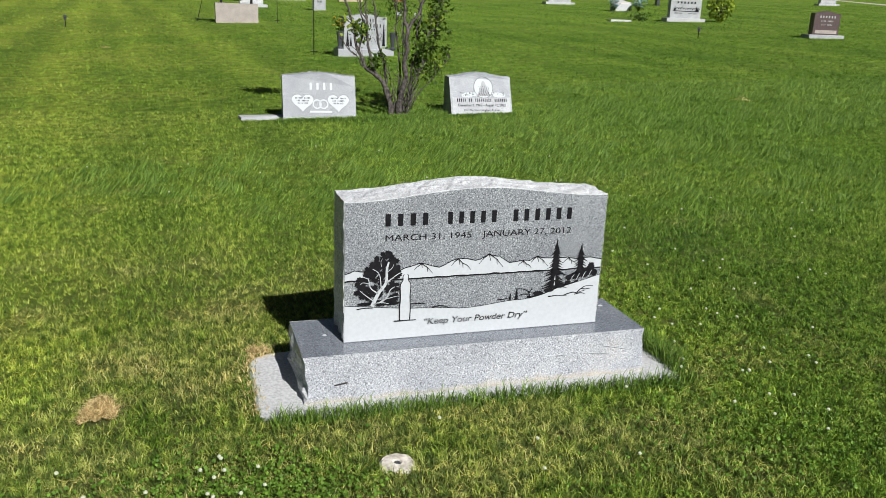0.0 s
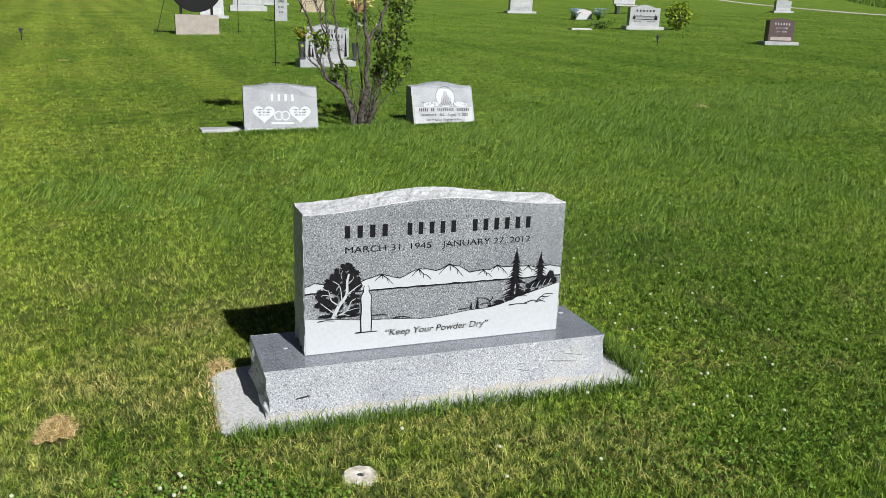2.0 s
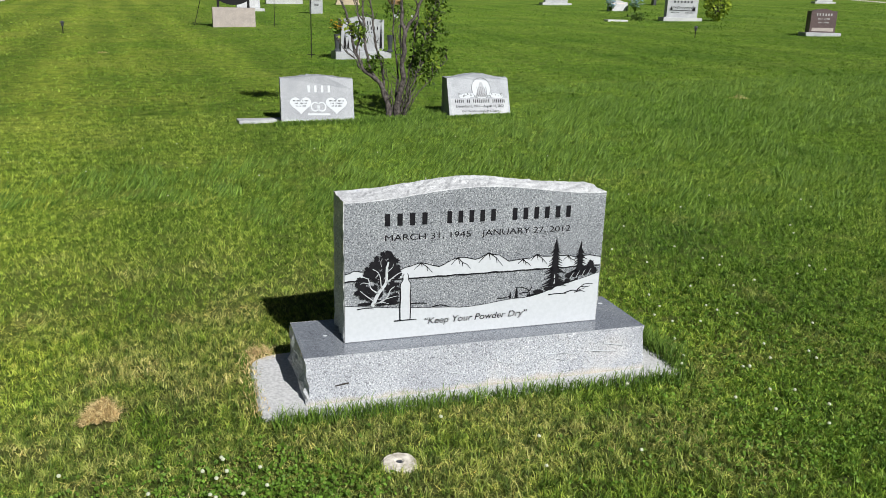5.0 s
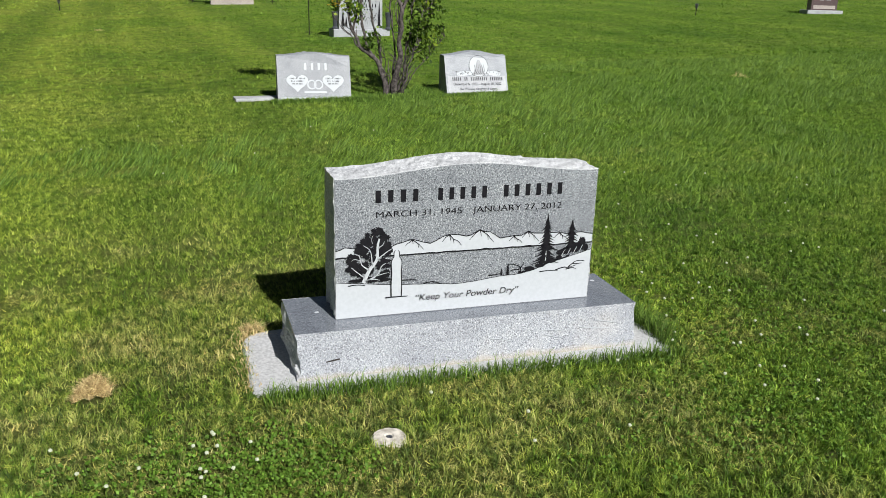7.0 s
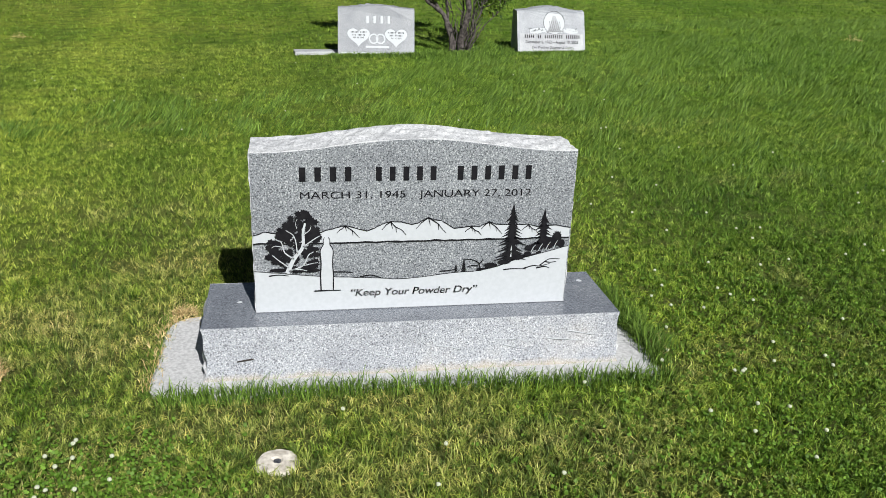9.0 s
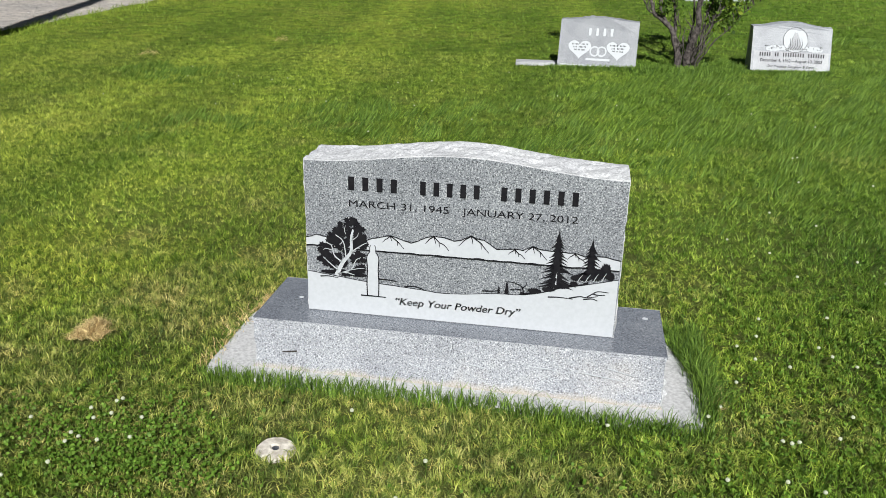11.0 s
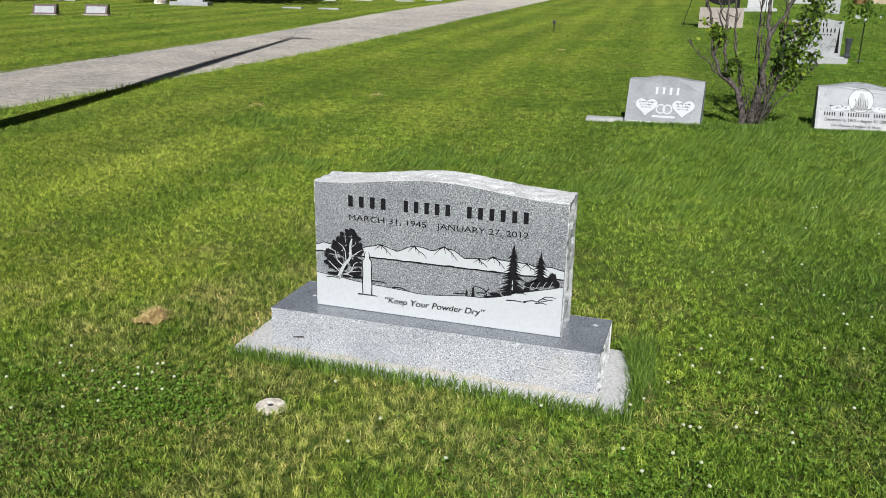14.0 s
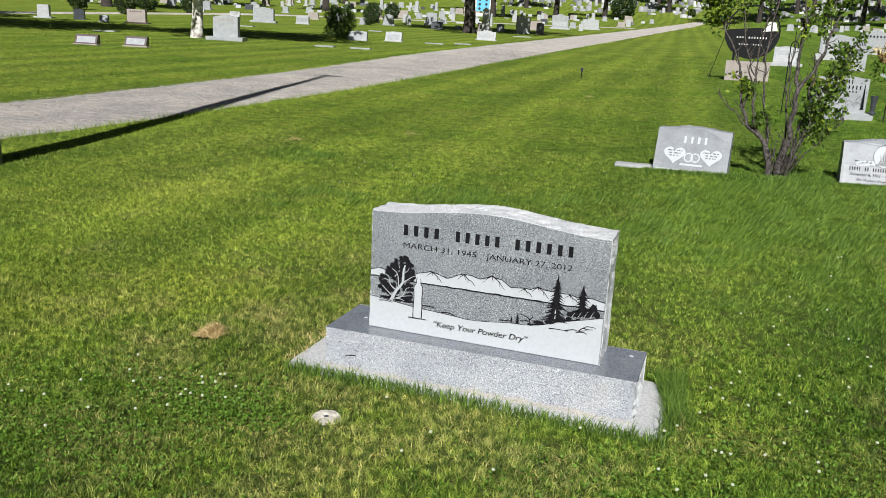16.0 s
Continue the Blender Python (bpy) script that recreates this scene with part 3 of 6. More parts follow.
def main_base():
    """Base block: polished top, sawn front that flares a little, rough split ends."""
    w, d, h = 1.204, 0.312, 0.152
    y0 = -0.092
    top, front, ends = bmesh.new(), bmesh.new(), bmesh.new()
    nx, nz, ny = 90, 9, 12

    def bite(s, j):
        """How far the split edge of the front is chipped back at height step j."""
        if j in (0, nz):
            return 0.0
        z = h * j / nz
        return 0.004 + 0.007 * abs(noise.noise((z * 31, s * 7, 1))) + (0.016 * math.exp(-((z - 0.045) / 0.028) ** 2) if s < 0 else 0.0)

    def side_pt(s, j, k):
        z = h * j / nz
        y = y0 - 0.022 * (1 - j / nz) + (d + 0.022 * (1 - j / nz)) * k / ny
        bulge = -0.002 * math.sin(math.pi * min(1, j / nz * 1.05)) - 0.003
        r = 0.024 * noise.noise((s * 5 + y * 19, z * 21, s)) + 0.014 * noise.noise((y * 47, z * 50, s * 3)) if 0 < j < nz else 0.0
        if k == 0:
            bulge, r = -bite(s, j), 0.0
        return (s * (w / 2 + bulge + r), y, z)

    fv = []
    for j in range(nz + 1):
        row = []
        for i in range(nx + 1):
            x = -w / 2 + w * i / nx
            x += bite(-1, j) if i == 0 else -bite(1, j) if i == nx else 0.0
            y = y0 - 0.022 * (1 - j / nz) + (0.0026 * noise.noise((x * 16, h * j / nz * 18, 2)) + 0.0014 * noise.noise((x * 42, h * j / nz * 45, 5)) if j < nz else 0.0008 * noise.noise((x * 30, 0, 0)))
            row.append(front.verts.new((x, y, h * j / nz)))
        fv.append(row)
    for j in range(nz):
        for i in range(nx):
            front.faces.new((fv[j][i], fv[j][i + 1], fv[j + 1][i + 1], fv[j + 1][i]))
    for s in (-1, 1):
        g = [[ends.verts.new(side_pt(s, j, k)) for k in range(ny + 1)] for j in range(nz + 1)]
        for j in range(nz):
            for k in range(ny):
                ends.faces.new((g[j][k], g[j][k + 1], g[j + 1][k + 1], g[j + 1][k]))
    b = [ends.verts.new(p) for p in ((-w / 2, y0 + d, 0), (w / 2, y0 + d, 0), (w / 2, y0 + d, h), (-w / 2, y0 + d, h))]
    ends.faces.new(b)
    base = part("base", front, M_SAWN, stone, "sawn light grey granite base")
    part("split_end", ends, M_ROCK, base, "rough split granite ends")
    box(top, 0, y0 + d / 2, h - 0.004, w, d, 0.0082, 0.002)
    part("polished_top", top, M_POLISH, base, "polished dark grey granite top")
    fleck = bmesh.new()
    for cx, cy, rr in ((0.553, 0.148, 0.0075), (-0.505, 0.075, 0.006), (-0.40, 0.02, 0.004)):
        n = 10
        lo = [fleck.verts.new((cx + rr * 1.5 * math.cos(2 * math.pi * i / n) * (0.8 + 0.3 * noise.noise((i, cx, 1))), cy + rr * math.sin(2 * math.pi * i / n), h + 0.0003)) for i in range(n)]
        hi = [fleck.verts.new((v.co.x * 0.999 + cx * 0.001, v.co.y, h + 0.0016)) for v in lo]
        fleck.faces.new(hi)
        for i in range(n):
            fleck.faces.new((lo[i], lo[(i + 1) % n], hi[(i + 1) % n], hi[i]))
    part("white_fleck", fleck, M_FROST, base, "white bird droppings on the polished top")["kind"] = "stuff"
    vein = bmesh.new()
    for vx, vz, ln in ((0.05, 0.078, 0.07), (0.22, 0.092, 0.10), (0.25, 0.070, 0.06), (0.38, 0.086, 0.11), (0.44, 0.104, 0.08), (-0.12, 0.060, 0.06)):
        pts = [(vx + ln * i / 4, vz - 0.014 * i / 4 + 0.006 * noise.noise((vx * 20 + i * 2.1, 3, 1))) for i in range(5)]
        add_stroke(vein, pts, 0.0026, 0.0, 0.0012, lambda a, b, c: (a, y0 - 0.022 * (1 - c / h) - 0.0026 + b, c))
    tagged(part("vein", vein, M_FROST, base, "pale veins in the granite"), kind="stuff")
    chip = bmesh.new()
    for cx, cz, ln in ((-0.485, 0.058, 0.045),):
        box(chip, 0, 0, 0, ln, 0.004, 0.0032, 0, pose(cx, y0 - 0.0145, cz, 0, -8, 0))
    part("crack", chip, M_TRUNK, base, "short dark crack in the granite")


main_base()
tab = part("tablet", tablet_bm(0.914, 0.470, 0.168, 0.036, 0.0045, 0, 8, 0.012, 1.3, 0.48, 1.25), M_ROCK, stone, "upright tablet with rough white split edges")
tab.location = (0, 0, 0.152)


def face_part(name, bm, mat, label=""):
    ob = part(name, bm, mat, tab, label)
    return ob


def main_face():
    """The honed face with its etched scene, in plates a millimetre or so thick."""
    w, h, crown = 0.914, 0.470, 0.036
    rng = np.random.default_rng(5)

    def top_z(x):
        return h + crown * 0.5 * (1 + math.cos(math.pi * min(1, abs(x) / (w * 0.48))))

    bm = bmesh.new()
    xs = np.linspace(-w / 2 + 0.002, w / 2 - 0.002, 70)
    add_poly(bm, [(-w / 2 + 0.002, 0.001)] + [(x, top_z(x) - 0.003 + 0.0016 * noise.noise((x * 60, 3, 0))) for x in xs] + [(w / 2 - 0.002, 0.001)], -0.0005, 0.003)
    face_part("face", bm, M_STEEL, "honed grey speckled granite face")
    y1, y2, y3 = -0.0036, -0.0049, -0.0062
    # frosted foreground
    shore = [(-0.455, 0.129), (-0.36, 0.118), (-0.27, 0.108), (-0.19, 0.103), (-0.10, 0.097), (-0.05, 0.093), (0.02, 0.097), (0.11, 0.107), (0.18, 0.110), (0.24, 0.122), (0.29, 0.140), (0.37, 0.160), (0.452, 0.182)]
    sp = [(p.x, p.z + 0.0012 * noise.noise((p.x * 70, 0, 8))) for p in smooth_path([(x, 0, z) for x, z in shore], 6)]
    bm = bmesh.new()
    add_poly(bm, [(sp[0][0], 0.003)] + sp + [(sp[-1][0], 0.003)], y1)
    face_part("foreground", bm, M_FROST, "frosted white etched shore")
    # mountains
    ridge = [(-0.455, 0.234), (-0.44, 0.238), (-0.425, 0.245), (-0.405, 0.241), (-0.33, 0.232), (-0.281, 0.231), (-0.262, 0.244), (-0.229, 0.252), (-0.202, 0.259), (-0.175, 0.251), (-0.141, 0.241), (-0.118, 0.250), (-0.099, 0.261), (-0.074, 0.268), (-0.045, 0.266), (-0.016, 0.258), (0.002, 0.261), (0.033, 0.278), (0.048, 0.270), (0.07, 0.268), (0.107, 0.243), (0.158, 0.249), (0.182, 0.247), (0.209, 0.261), (0.23, 0.253), (0.29, 0.250), (0.327, 0.251), (0.352, 0.243), (0.409, 0.247), (0.452, 0.238)]
    rp = []
    for (xa, za), (xb, zb) in zip(ridge, ridge[1:]):
        for k in range(5):
            u = k / 5
            x = xa + (xb - xa) * u
            rp.append((x, za + (zb - za) * u + 0.0022 * noise.noise((x * 120, 1, 1))))
    rp.append(ridge[-1])
    low = [(x, 0.2085 + 0.0022 * noise.noise((x * 30, 5, 2)) + 0.004 * math.exp(-((x + 0.42) / 0.03) ** 2)) for x, _ in rp]
    bm, ink = bmesh.new(), bmesh.new()
    add_poly(bm, rp + low[::-1], y1)
    face_part("mountain_range", bm, M_FROST, "frosted white etched mountains")
    for i in range(len(rp) - 1):
        a, b = rp[i], rp[i + 1]
        t = 0.0026 + 0.0012 * noise.noise((a[0] * 50, 9, 9))
        add_poly(ink, [a, b, (b[0], b[1] + t), (a[0], a[1] + t)], y2)
        a, b = low[i], low[i + 1]
        t0 = 0.0022 + 0.0045 * max(0, noise.noise((a[0] * 26, 2, 7)))
        t1 = 0.0022 + 0.0045 * max(0, noise.noise((b[0] * 26, 2, 7)))
        add_poly(ink, [(a[0], a[1] - 0.0015), (b[0], b[1] - 0.0015), (b[0], b[1] + t1), (a[0], a[1] + t0)], y2)
    for (_, za), (x, z), (_, zb) in zip(ridge[5:], ridge[6:], ridge[7:28]):
        if z < za or z < zb:
            continue
        for side, far in ((1, 0.80), (-1, 0.50), (0.2, 0.40)):
            ln = (z - 0.212) * far * rng.uniform(0.8, 1.0)
            bend = x + side * ln * rng.uniform(0.35, 0.6)
            add_stroke(ink, [(x, z), (bend, z - ln * 0.4), (x + side * ln * 0.75, z - ln * 0.6), (x + side * ln * 1.1, z - ln)], 0.0030, y2)
            if side == 1:
                add_stroke(ink, [(bend, z - ln * 0.4), (bend + ln * 0.05, z - ln * 0.8)], 0.0024, y2)
    for i in range(len(sp) - 1):
        a, b = sp[i], sp[i + 1]
        k = 0.0014 + (0.010 * max(0, noise.noise((a[0] * 60, 3, 4)) + 0.55) if 0.17 < a[0] < 0.36 else 0.0)
        add_poly(ink, [a, b, (b[0], b[1] + k), (a[0], a[1] + k)], y2)
    # foreground rocks and driftwood
    for pts in ([(0.26, 0.112), (0.29, 0.114), (0.33, 0.112)], [(0.32, 0.114), (0.35, 0.122), (0.37, 0.120), (0.40, 0.127)], [(0.37, 0.122), (0.385, 0.134), (0.40, 0.142), (0.43, 0.141)], [(0.385, 0.134), (0.40, 0.131), (0.42, 0.133)], [(0.36, 0.114), (0.385, 0.118), (0.40, 0.113)], [(-0.415, 0.114), (-0.39, 0.117), (-0.36, 0.113)], [(-0.16, 0.104), (-0.13, 0.108), (-0.10, 0.099)], [(0.07, 0.113), (0.10, 0.115), (0.12, 0.119)], [(-0.25, 0.122), (-0.2, 0.120), (-0.18, 0.117)], [(0.19, 0.113), (0.185, 0.135), (0.165, 0.146), (0.145, 0.149)], [(0.185, 0.130), (0.195, 0.142), (0.197, 0.152)], [(0.183, 0.126), (0.165, 0.128), (0.15, 0.124)]):
        add_stroke(ink, pts, 0.0036, y2)
    tagged(face_part("outline", ink, M_INK, "black painted outlines"), kind="stuff")

    def pine(x, z0, z1, half):
        bm = bmesh.new()
        n = max(6, int((z1 - z0) / 0.009))
        for i in range(n):
            u = i / n
            zc = z0 + (z1 - z0) * u
            r = half * (1 - u) ** 0.95 * rng.uniform(0.6, 1.15) + 0.0015
            dz = (z1 - z0) / n
            l, rr = r * rng.uniform(0.8, 1.15), r * rng.uniform(0.8, 1.15)
            add_poly(bm, [(x - l, zc - dz * 0.7), (x - l * 0.45, zc - dz * 0.1), (x, zc - dz * 0.5), (x + rr * 0.5, zc - dz * 0.1), (x + rr, zc - dz * 0.7), (x + rr * 0.3, zc + dz * 0.9), (x, zc + dz * 1.6), (x - l * 0.3, zc + dz * 0.9)], y2)
        spine = [(x + half * 0.24 * (1 - i / n) * rng.uniform(0.75, 1.2), z0 + (z1 - z0) * i / n) for i in range(n)]
        left = [(x - half * 0.24 * (1 - i / n) * rng.uniform(0.75, 1.2), z0 + (z1 - z0) * i / n) for i in range(n)]
        add_poly(bm, spine + [(x, z1)] + left[::-1], y2 - 0.0002)
        t = face_part("pine", bm, M_INK, "black painted pine tree")
        if half > 0.05:
            b2 = bmesh.new()
            for k in range(2):
                u = 0.04 + 0.12 * k
                zc = z0 + (z1 - z0) * u
                add_poly(b2, [(x - 0.0022, zc), (x + 0.0022, zc), (x + 0.001, zc + (z1 - z0) * 0.1)], y3)
            part("trunk_gap", b2, M_FROST, t, "frosted white gaps along the trunk")

    pine(0.279, 0.146, 0.312, 0.056)
    pine(0.373, 0.192, 0.294, 0.044)
    pine(0.141, 0.112, 0.150, 0.010)
    pine(0.118, 0.112, 0.133, 0.005)

    def leafy(name, blobs, size, count, label):
        bm = bmesh.new()
        for cx, cz, rx, rz in blobs:
            n = 34
            add_poly(bm, [(cx + rx * math.cos(2 * math.pi * i / n) * (0.82 + 0.24 * (i % 2) * rng.uniform(0.5, 1.2)), cz + rz * math.sin(2 * math.pi * i / n) * (0.82 + 0.24 * (i % 2) * rng.uniform(0.5, 1.2))) for i in range(n)], y2 - 0.00005 * len(bm.verts) / 36)
        return face_part(name, bm, M_INK, label)

    blobs = []
    for cx, cz, rx, rz, k in ((-0.315, 0.280, 0.024, 0.024, 9), (-0.350, 0.268, 0.022, 0.022, 7), (-0.292, 0.252, 0.018, 0.026, 8), (-0.375, 0.238, 0.024, 0.016, 7), (-0.290, 0.225, 0.018, 0.018, 5), (-0.395, 0.198, 0.020, 0.022, 8), (-0.340, 0.225, 0.032, 0.040, 14), (-0.400, 0.168, 0.018, 0.016, 5), (-0.300, 0.182, 0.028, 0.018, 7), (-0.362, 0.165, 0.028, 0.030, 8), (-0.292, 0.148, 0.020, 0.012, 5), (-0.34, 0.134, 0.045, 0.006, 5)):
        for _ in range(int(2.4 * k)):
            q = math.sqrt(rng.uniform(0, 1))
            a_ = rng.uniform(0, 2 * math.pi)
            r_ = rng.uniform(0.008, 0.0135)
            blobs.append((cx + rx * q * math.cos(a_), cz + rz * q * math.sin(a_), r_, r_ * rng.uniform(0.7, 1.0)))
    bm = bmesh.new()
    for i, (cx, cz, rx, rz) in enumerate(blobs):
        ph = rng.uniform(0, 6.28)
        add_poly(bm, [(cx + rx * math.cos(ph + 2 * math.pi * j / 14) * (1.0 if j % 2 else 0.62), cz + rz * math.sin(ph + 2 * math.pi * j / 14) * (1.0 if j % 2 else 0.62)) for j in range(14)], y2 - 0.000006 * i, 0.0012)
    tree = tagged(face_part("broad_tree", bm, M_INK, "black painted broad-leaved tree"), kind="stuff")
    bm = bmesh.new()
    for pts, wd in (([(-0.365, 0.122), (-0.345, 0.165), (-0.32, 0.20), (-0.318, 0.245), (-0.312, 0.27)], 0.016), ([(-0.32, 0.20), (-0.285, 0.225), (-0.272, 0.232)], 0.006), ([(-0.345, 0.165), (-0.37, 0.185), (-0.378, 0.215), (-0.39, 0.222)], 0.007), ([(-0.335, 0.18), (-0.342, 0.23), (-0.365, 0.25)], 0.006), ([(-0.36, 0.14), (-0.385, 0.16), (-0.405, 0.178)], 0.006), ([(-0.36, 0.128), (-0.32, 0.145), (-0.305, 0.175), (-0.29, 0.185)], 0.007), ([(-0.325, 0.143), (-0.295, 0.15), (-0.28, 0.152)], 0.004), ([(-0.318, 0.235), (-0.30, 0.25), (-0.296, 0.262)], 0.004), ([(-0.372, 0.20), (-0.395, 0.205), (-0.404, 0.20)], 0.004), ([(-0.355, 0.132), (-0.33, 0.133), (-0.31, 0.128)], 0.006), ([(-0.335, 0.255), (-0.338, 0.27), (-0.333, 0.283)], 0.003)):
        add_stroke(bm, pts, wd * (0.8 if wd > 0.01 else 0.55), y3 - 0.0009)
    part("pale_limb", bm, M_FROST, tree, "frosted white trunk and limbs")
    bush = leafy("waterside_bush", [(0.36, 0.183, 0.022, 0.014), (0.39, 0.192, 0.022, 0.020), (0.415, 0.205, 0.016, 0.026), (0.335, 0.178, 0.016, 0.010), (0.43, 0.19, 0.012, 0.014)], 0.02, 8, "black painted waterside bush")
    bm = bmesh.new()
    for k in range(4):
        x = 0.340 + 0.022 * k
        add_stroke(bm, [(x, 0.168 + 0.002 * k), (x + 0.006, 0.180 + 0.003 * k), (x + 0.012, 0.188 + 0.004 * k)], 0.002, y3 - 0.0004)
    part("pale_limb", bm, M_FROST, bush, "frosted white twigs")
    leafy("bank_scrub", [(-0.30, 0.128, 0.03, 0.007), (-0.385, 0.131, 0.03, 0.006), (-0.255, 0.119, 0.02, 0.005), (0.22, 0.128, 0.02, 0.008), (0.26, 0.136, 0.02, 0.008), (0.30, 0.150, 0.02, 0.009), (0.33, 0.16, 0.012, 0.008)], 0.01, 5, "black painted scrub along the bank")
    # plain upright shape standing on the shore
    bm = bmesh.new()
    half = [(0.017, 0.066), (0.018, 0.11), (0.016, 0.15), (0.018, 0.185), (0.014, 0.198), (0.009, 0.206), (0.009, 0.220), (0.005, 0.227)]
    side_l = [(-0.254 - w_, z_) for w_, z_ in half]
    side_r = [(-0.254 + w_, z_) for w_, z_ in half]
    add_poly(bm, side_l + side_r[::-1], y3)
    shape = face_part("plain_shape", bm, M_FROST, "plain frosted upright shape")
    bm = bmesh.new()
    for pts in (side_l, side_r, [(-0.29, 0.0655), (-0.255, 0.066), (-0.215, 0.0655)]):
        add_stroke(bm, pts, 0.0034, y3 - 0.0014)
    part("plain_edge", bm, M_INK, shape, "black painted edge lines")
    # writing: the name as plain bars, the rest as letters
    for k, x0, x1 in ((4, -0.337, -0.172), (5, -0.128, 0.062), (6, 0.100, 0.335)):
        for i in range(k):
            bm = bmesh.new()
            p = (x1 - x0) / k
            add_letter_bars(bm, [1], x0 + p * i, x0 + p * (i + 1), 0.388, 0.040, -0.0036)
            face_part("name_bar", bm, M_INK, "plain black bar")
    for body, x0, x1, z, hh, sh in (("MARCH 31, 1945", -0.324, -0.034, 0.339, 0.0215, 0.0), ("JANUARY 27, 2012", 0.004, 0.327, 0.339, 0.0215, 0.0), ("\u201cKeep Your Powder Dry\u201d", -0.187, 0.185, 0.044, 0.0225, 0.22)):
        writing(body, x0, x1, z, hh, -0.0036, M_INK, tab, sh, bold=0.017 if sh else 0.0)


main_face()


def make_slab():
    bm = bmesh.new()
    rings = []
    for z, k in ((-0.10, 1.0), (0.020, 1.0), (0.030, 0.985)):
        ring = []
        for i in range(96):
            a = 2 * math.pi * i / 96
            c_, s_ = math.cos(a), math.sin(a)
            e_ = 10 if c_ < 0 else 9
            r = (abs(c_) ** e_ + abs(s_) ** e_) ** (-1 / e_)
            ring.append(bm.verts.new((0.905 + 0.738 * k * r * c_ + 0.004 * noise.noise((c_ * 4, s_ * 4, 1)), 2.535 + 0.257 * k * r * s_ - (0.038 * max(0, c_ * r) if s_ < 0 else 0.0) + 0.004 * noise.noise((c_ * 6, s_ * 6, 7)), z)))
        rings.append(ring)
    for r0, r1 in zip(rings, rings[1:]):
        for i in range(96):
            bm.faces.new((r0[i], r0[(i + 1) % 96], r1[(i + 1) % 96], r1[i]))
    bm.faces.new(rings[-1])
    bm.faces.new(rings[0][::-1])
    ob = part("foundation_slab", bm, M_CONC)
    return tagged(ob, "pale concrete footing slab under the gravestone", "slab")


make_slab()


def make_marker():
    x, y = 0.517, 1.988
    t = thing("ground_marker", x, y, gz(x, y) - 0.009, 0, "round weathered concrete plot marker set in the grass", "marker")
    bm = bmesh.new()
    lathe(bm, [(0.046, -0.06), (0.053, -0.01), (0.053, 0.008), (0.046, 0.017), (0.014, 0.019), (0.009, 0.012)], 28)
    for v in bm.verts:
        v.co += Vector((noise.noise(v.co * 60), noise.noise(v.co * 60 + Vector((5, 0, 0))), 0.6 * noise.noise(v.co * 40))) * 0.0035
    disc = part("disc", bm, M_MARK, t)
    # dark plug added where the marker has a hole, its shade given as colour
    bm = bmesh.new()
    lathe(bm, [(0.009, 0.0), (0.009, 0.016), (0.005, 0.017), (0.003, 0.013)], 14)
    part("hole_plug", bm, M_DARK, disc, "dark plug standing in for the hole in the centre")


make_marker()


# ---- other gravestones ----
def slant_place(slant, h):
    return lambda x, y, z: (x, y * 1.0 + slant * z / h, z)


def heart_marker():
    x, y = 1.333, 8.19
    w, h, sl = 0.715, 0.43, 0.16
    t = thing("slant_marker", x, y, gz(x, y) - 0.01, -4, "grey granite slant marker with two white hearts, beside a shrub", "gravestone")
    body = part("stone", tablet_bm(w, h, 0.30, 0.030, 0.006, sl, 6, 0.02, 4.0, 0.5), M_SLANT, t)
    pl = slant_place(sl, h)
    bm = bmesh.new()
    add_letter_bars(bm, [4], -0.115, 0.15, 0.30, 0.065, -0.001, pl, 0.34)
    add_poly(bm, [(-0.33, 0.03), (0.33, 0.03), (0.33, 0.045), (-0.33, 0.045)], -0.001, 0.0012, pl)
    part_each("name_bar", bm, M_FROST, body, "plain frosted white bar")
    for cx in (-0.165, 0.185):
        bm = bmesh.new()
        pts = []
        for i in range(36):
            a = 2 * math.pi * i / 36
            pts.append((cx + 0.105 * math.sin(a) ** 3, 0.185 + 0.0056 * (13 * math.cos(a) - 5 * math.cos(2 * a) - 2 * math.cos(3 * a) - math.cos(4 * a))))
        add_poly(bm, pts, -0.001, 0.0015, pl)
        hrt = part("heart", bm, M_FROST, body, "frosted white heart")
        bm = bmesh.new()
        for z, ws, x0, x1 in ((0.215, [6, 5], -0.075, 0.075), (0.19, [3, 6], -0.06, 0.06), (0.166, [3, 2, 4], -0.05, 0.05)):
            add_letter_bars(bm, ws, cx + x0, cx + x1, z, 0.013, -0.0026, pl, 0.45)
        part("text_bars", bm, M_INK, hrt, "small black bars")
    bm = bmesh.new()
    for cx in (-0.025, 0.040):
        pts = [(cx + 0.046 * math.cos(a), 0.165 + 0.046 * math.sin(a)) for a in np.linspace(0, 2 * math.pi, 17)]
        for a, b in zip(pts, pts[1:]):
            add_poly(bm, [a, b, (cx + (b[0] - cx) * 0.72, 0.165 + (b[1] - 0.165) * 0.72), (cx + (a[0] - cx) * 0.72, 0.165 + (a[1] - 0.165) * 0.72)], -0.001, 0.0016, pl)
    add_poly(bm, [(-0.10, 0.085), (0.12, 0.085), (0.12, 0.103), (-0.10, 0.103)], -0.001, 0.0012, pl)
    part("rings", bm, M_FROST, body, "two frosted linked rings over a ribbon")


heart_marker()


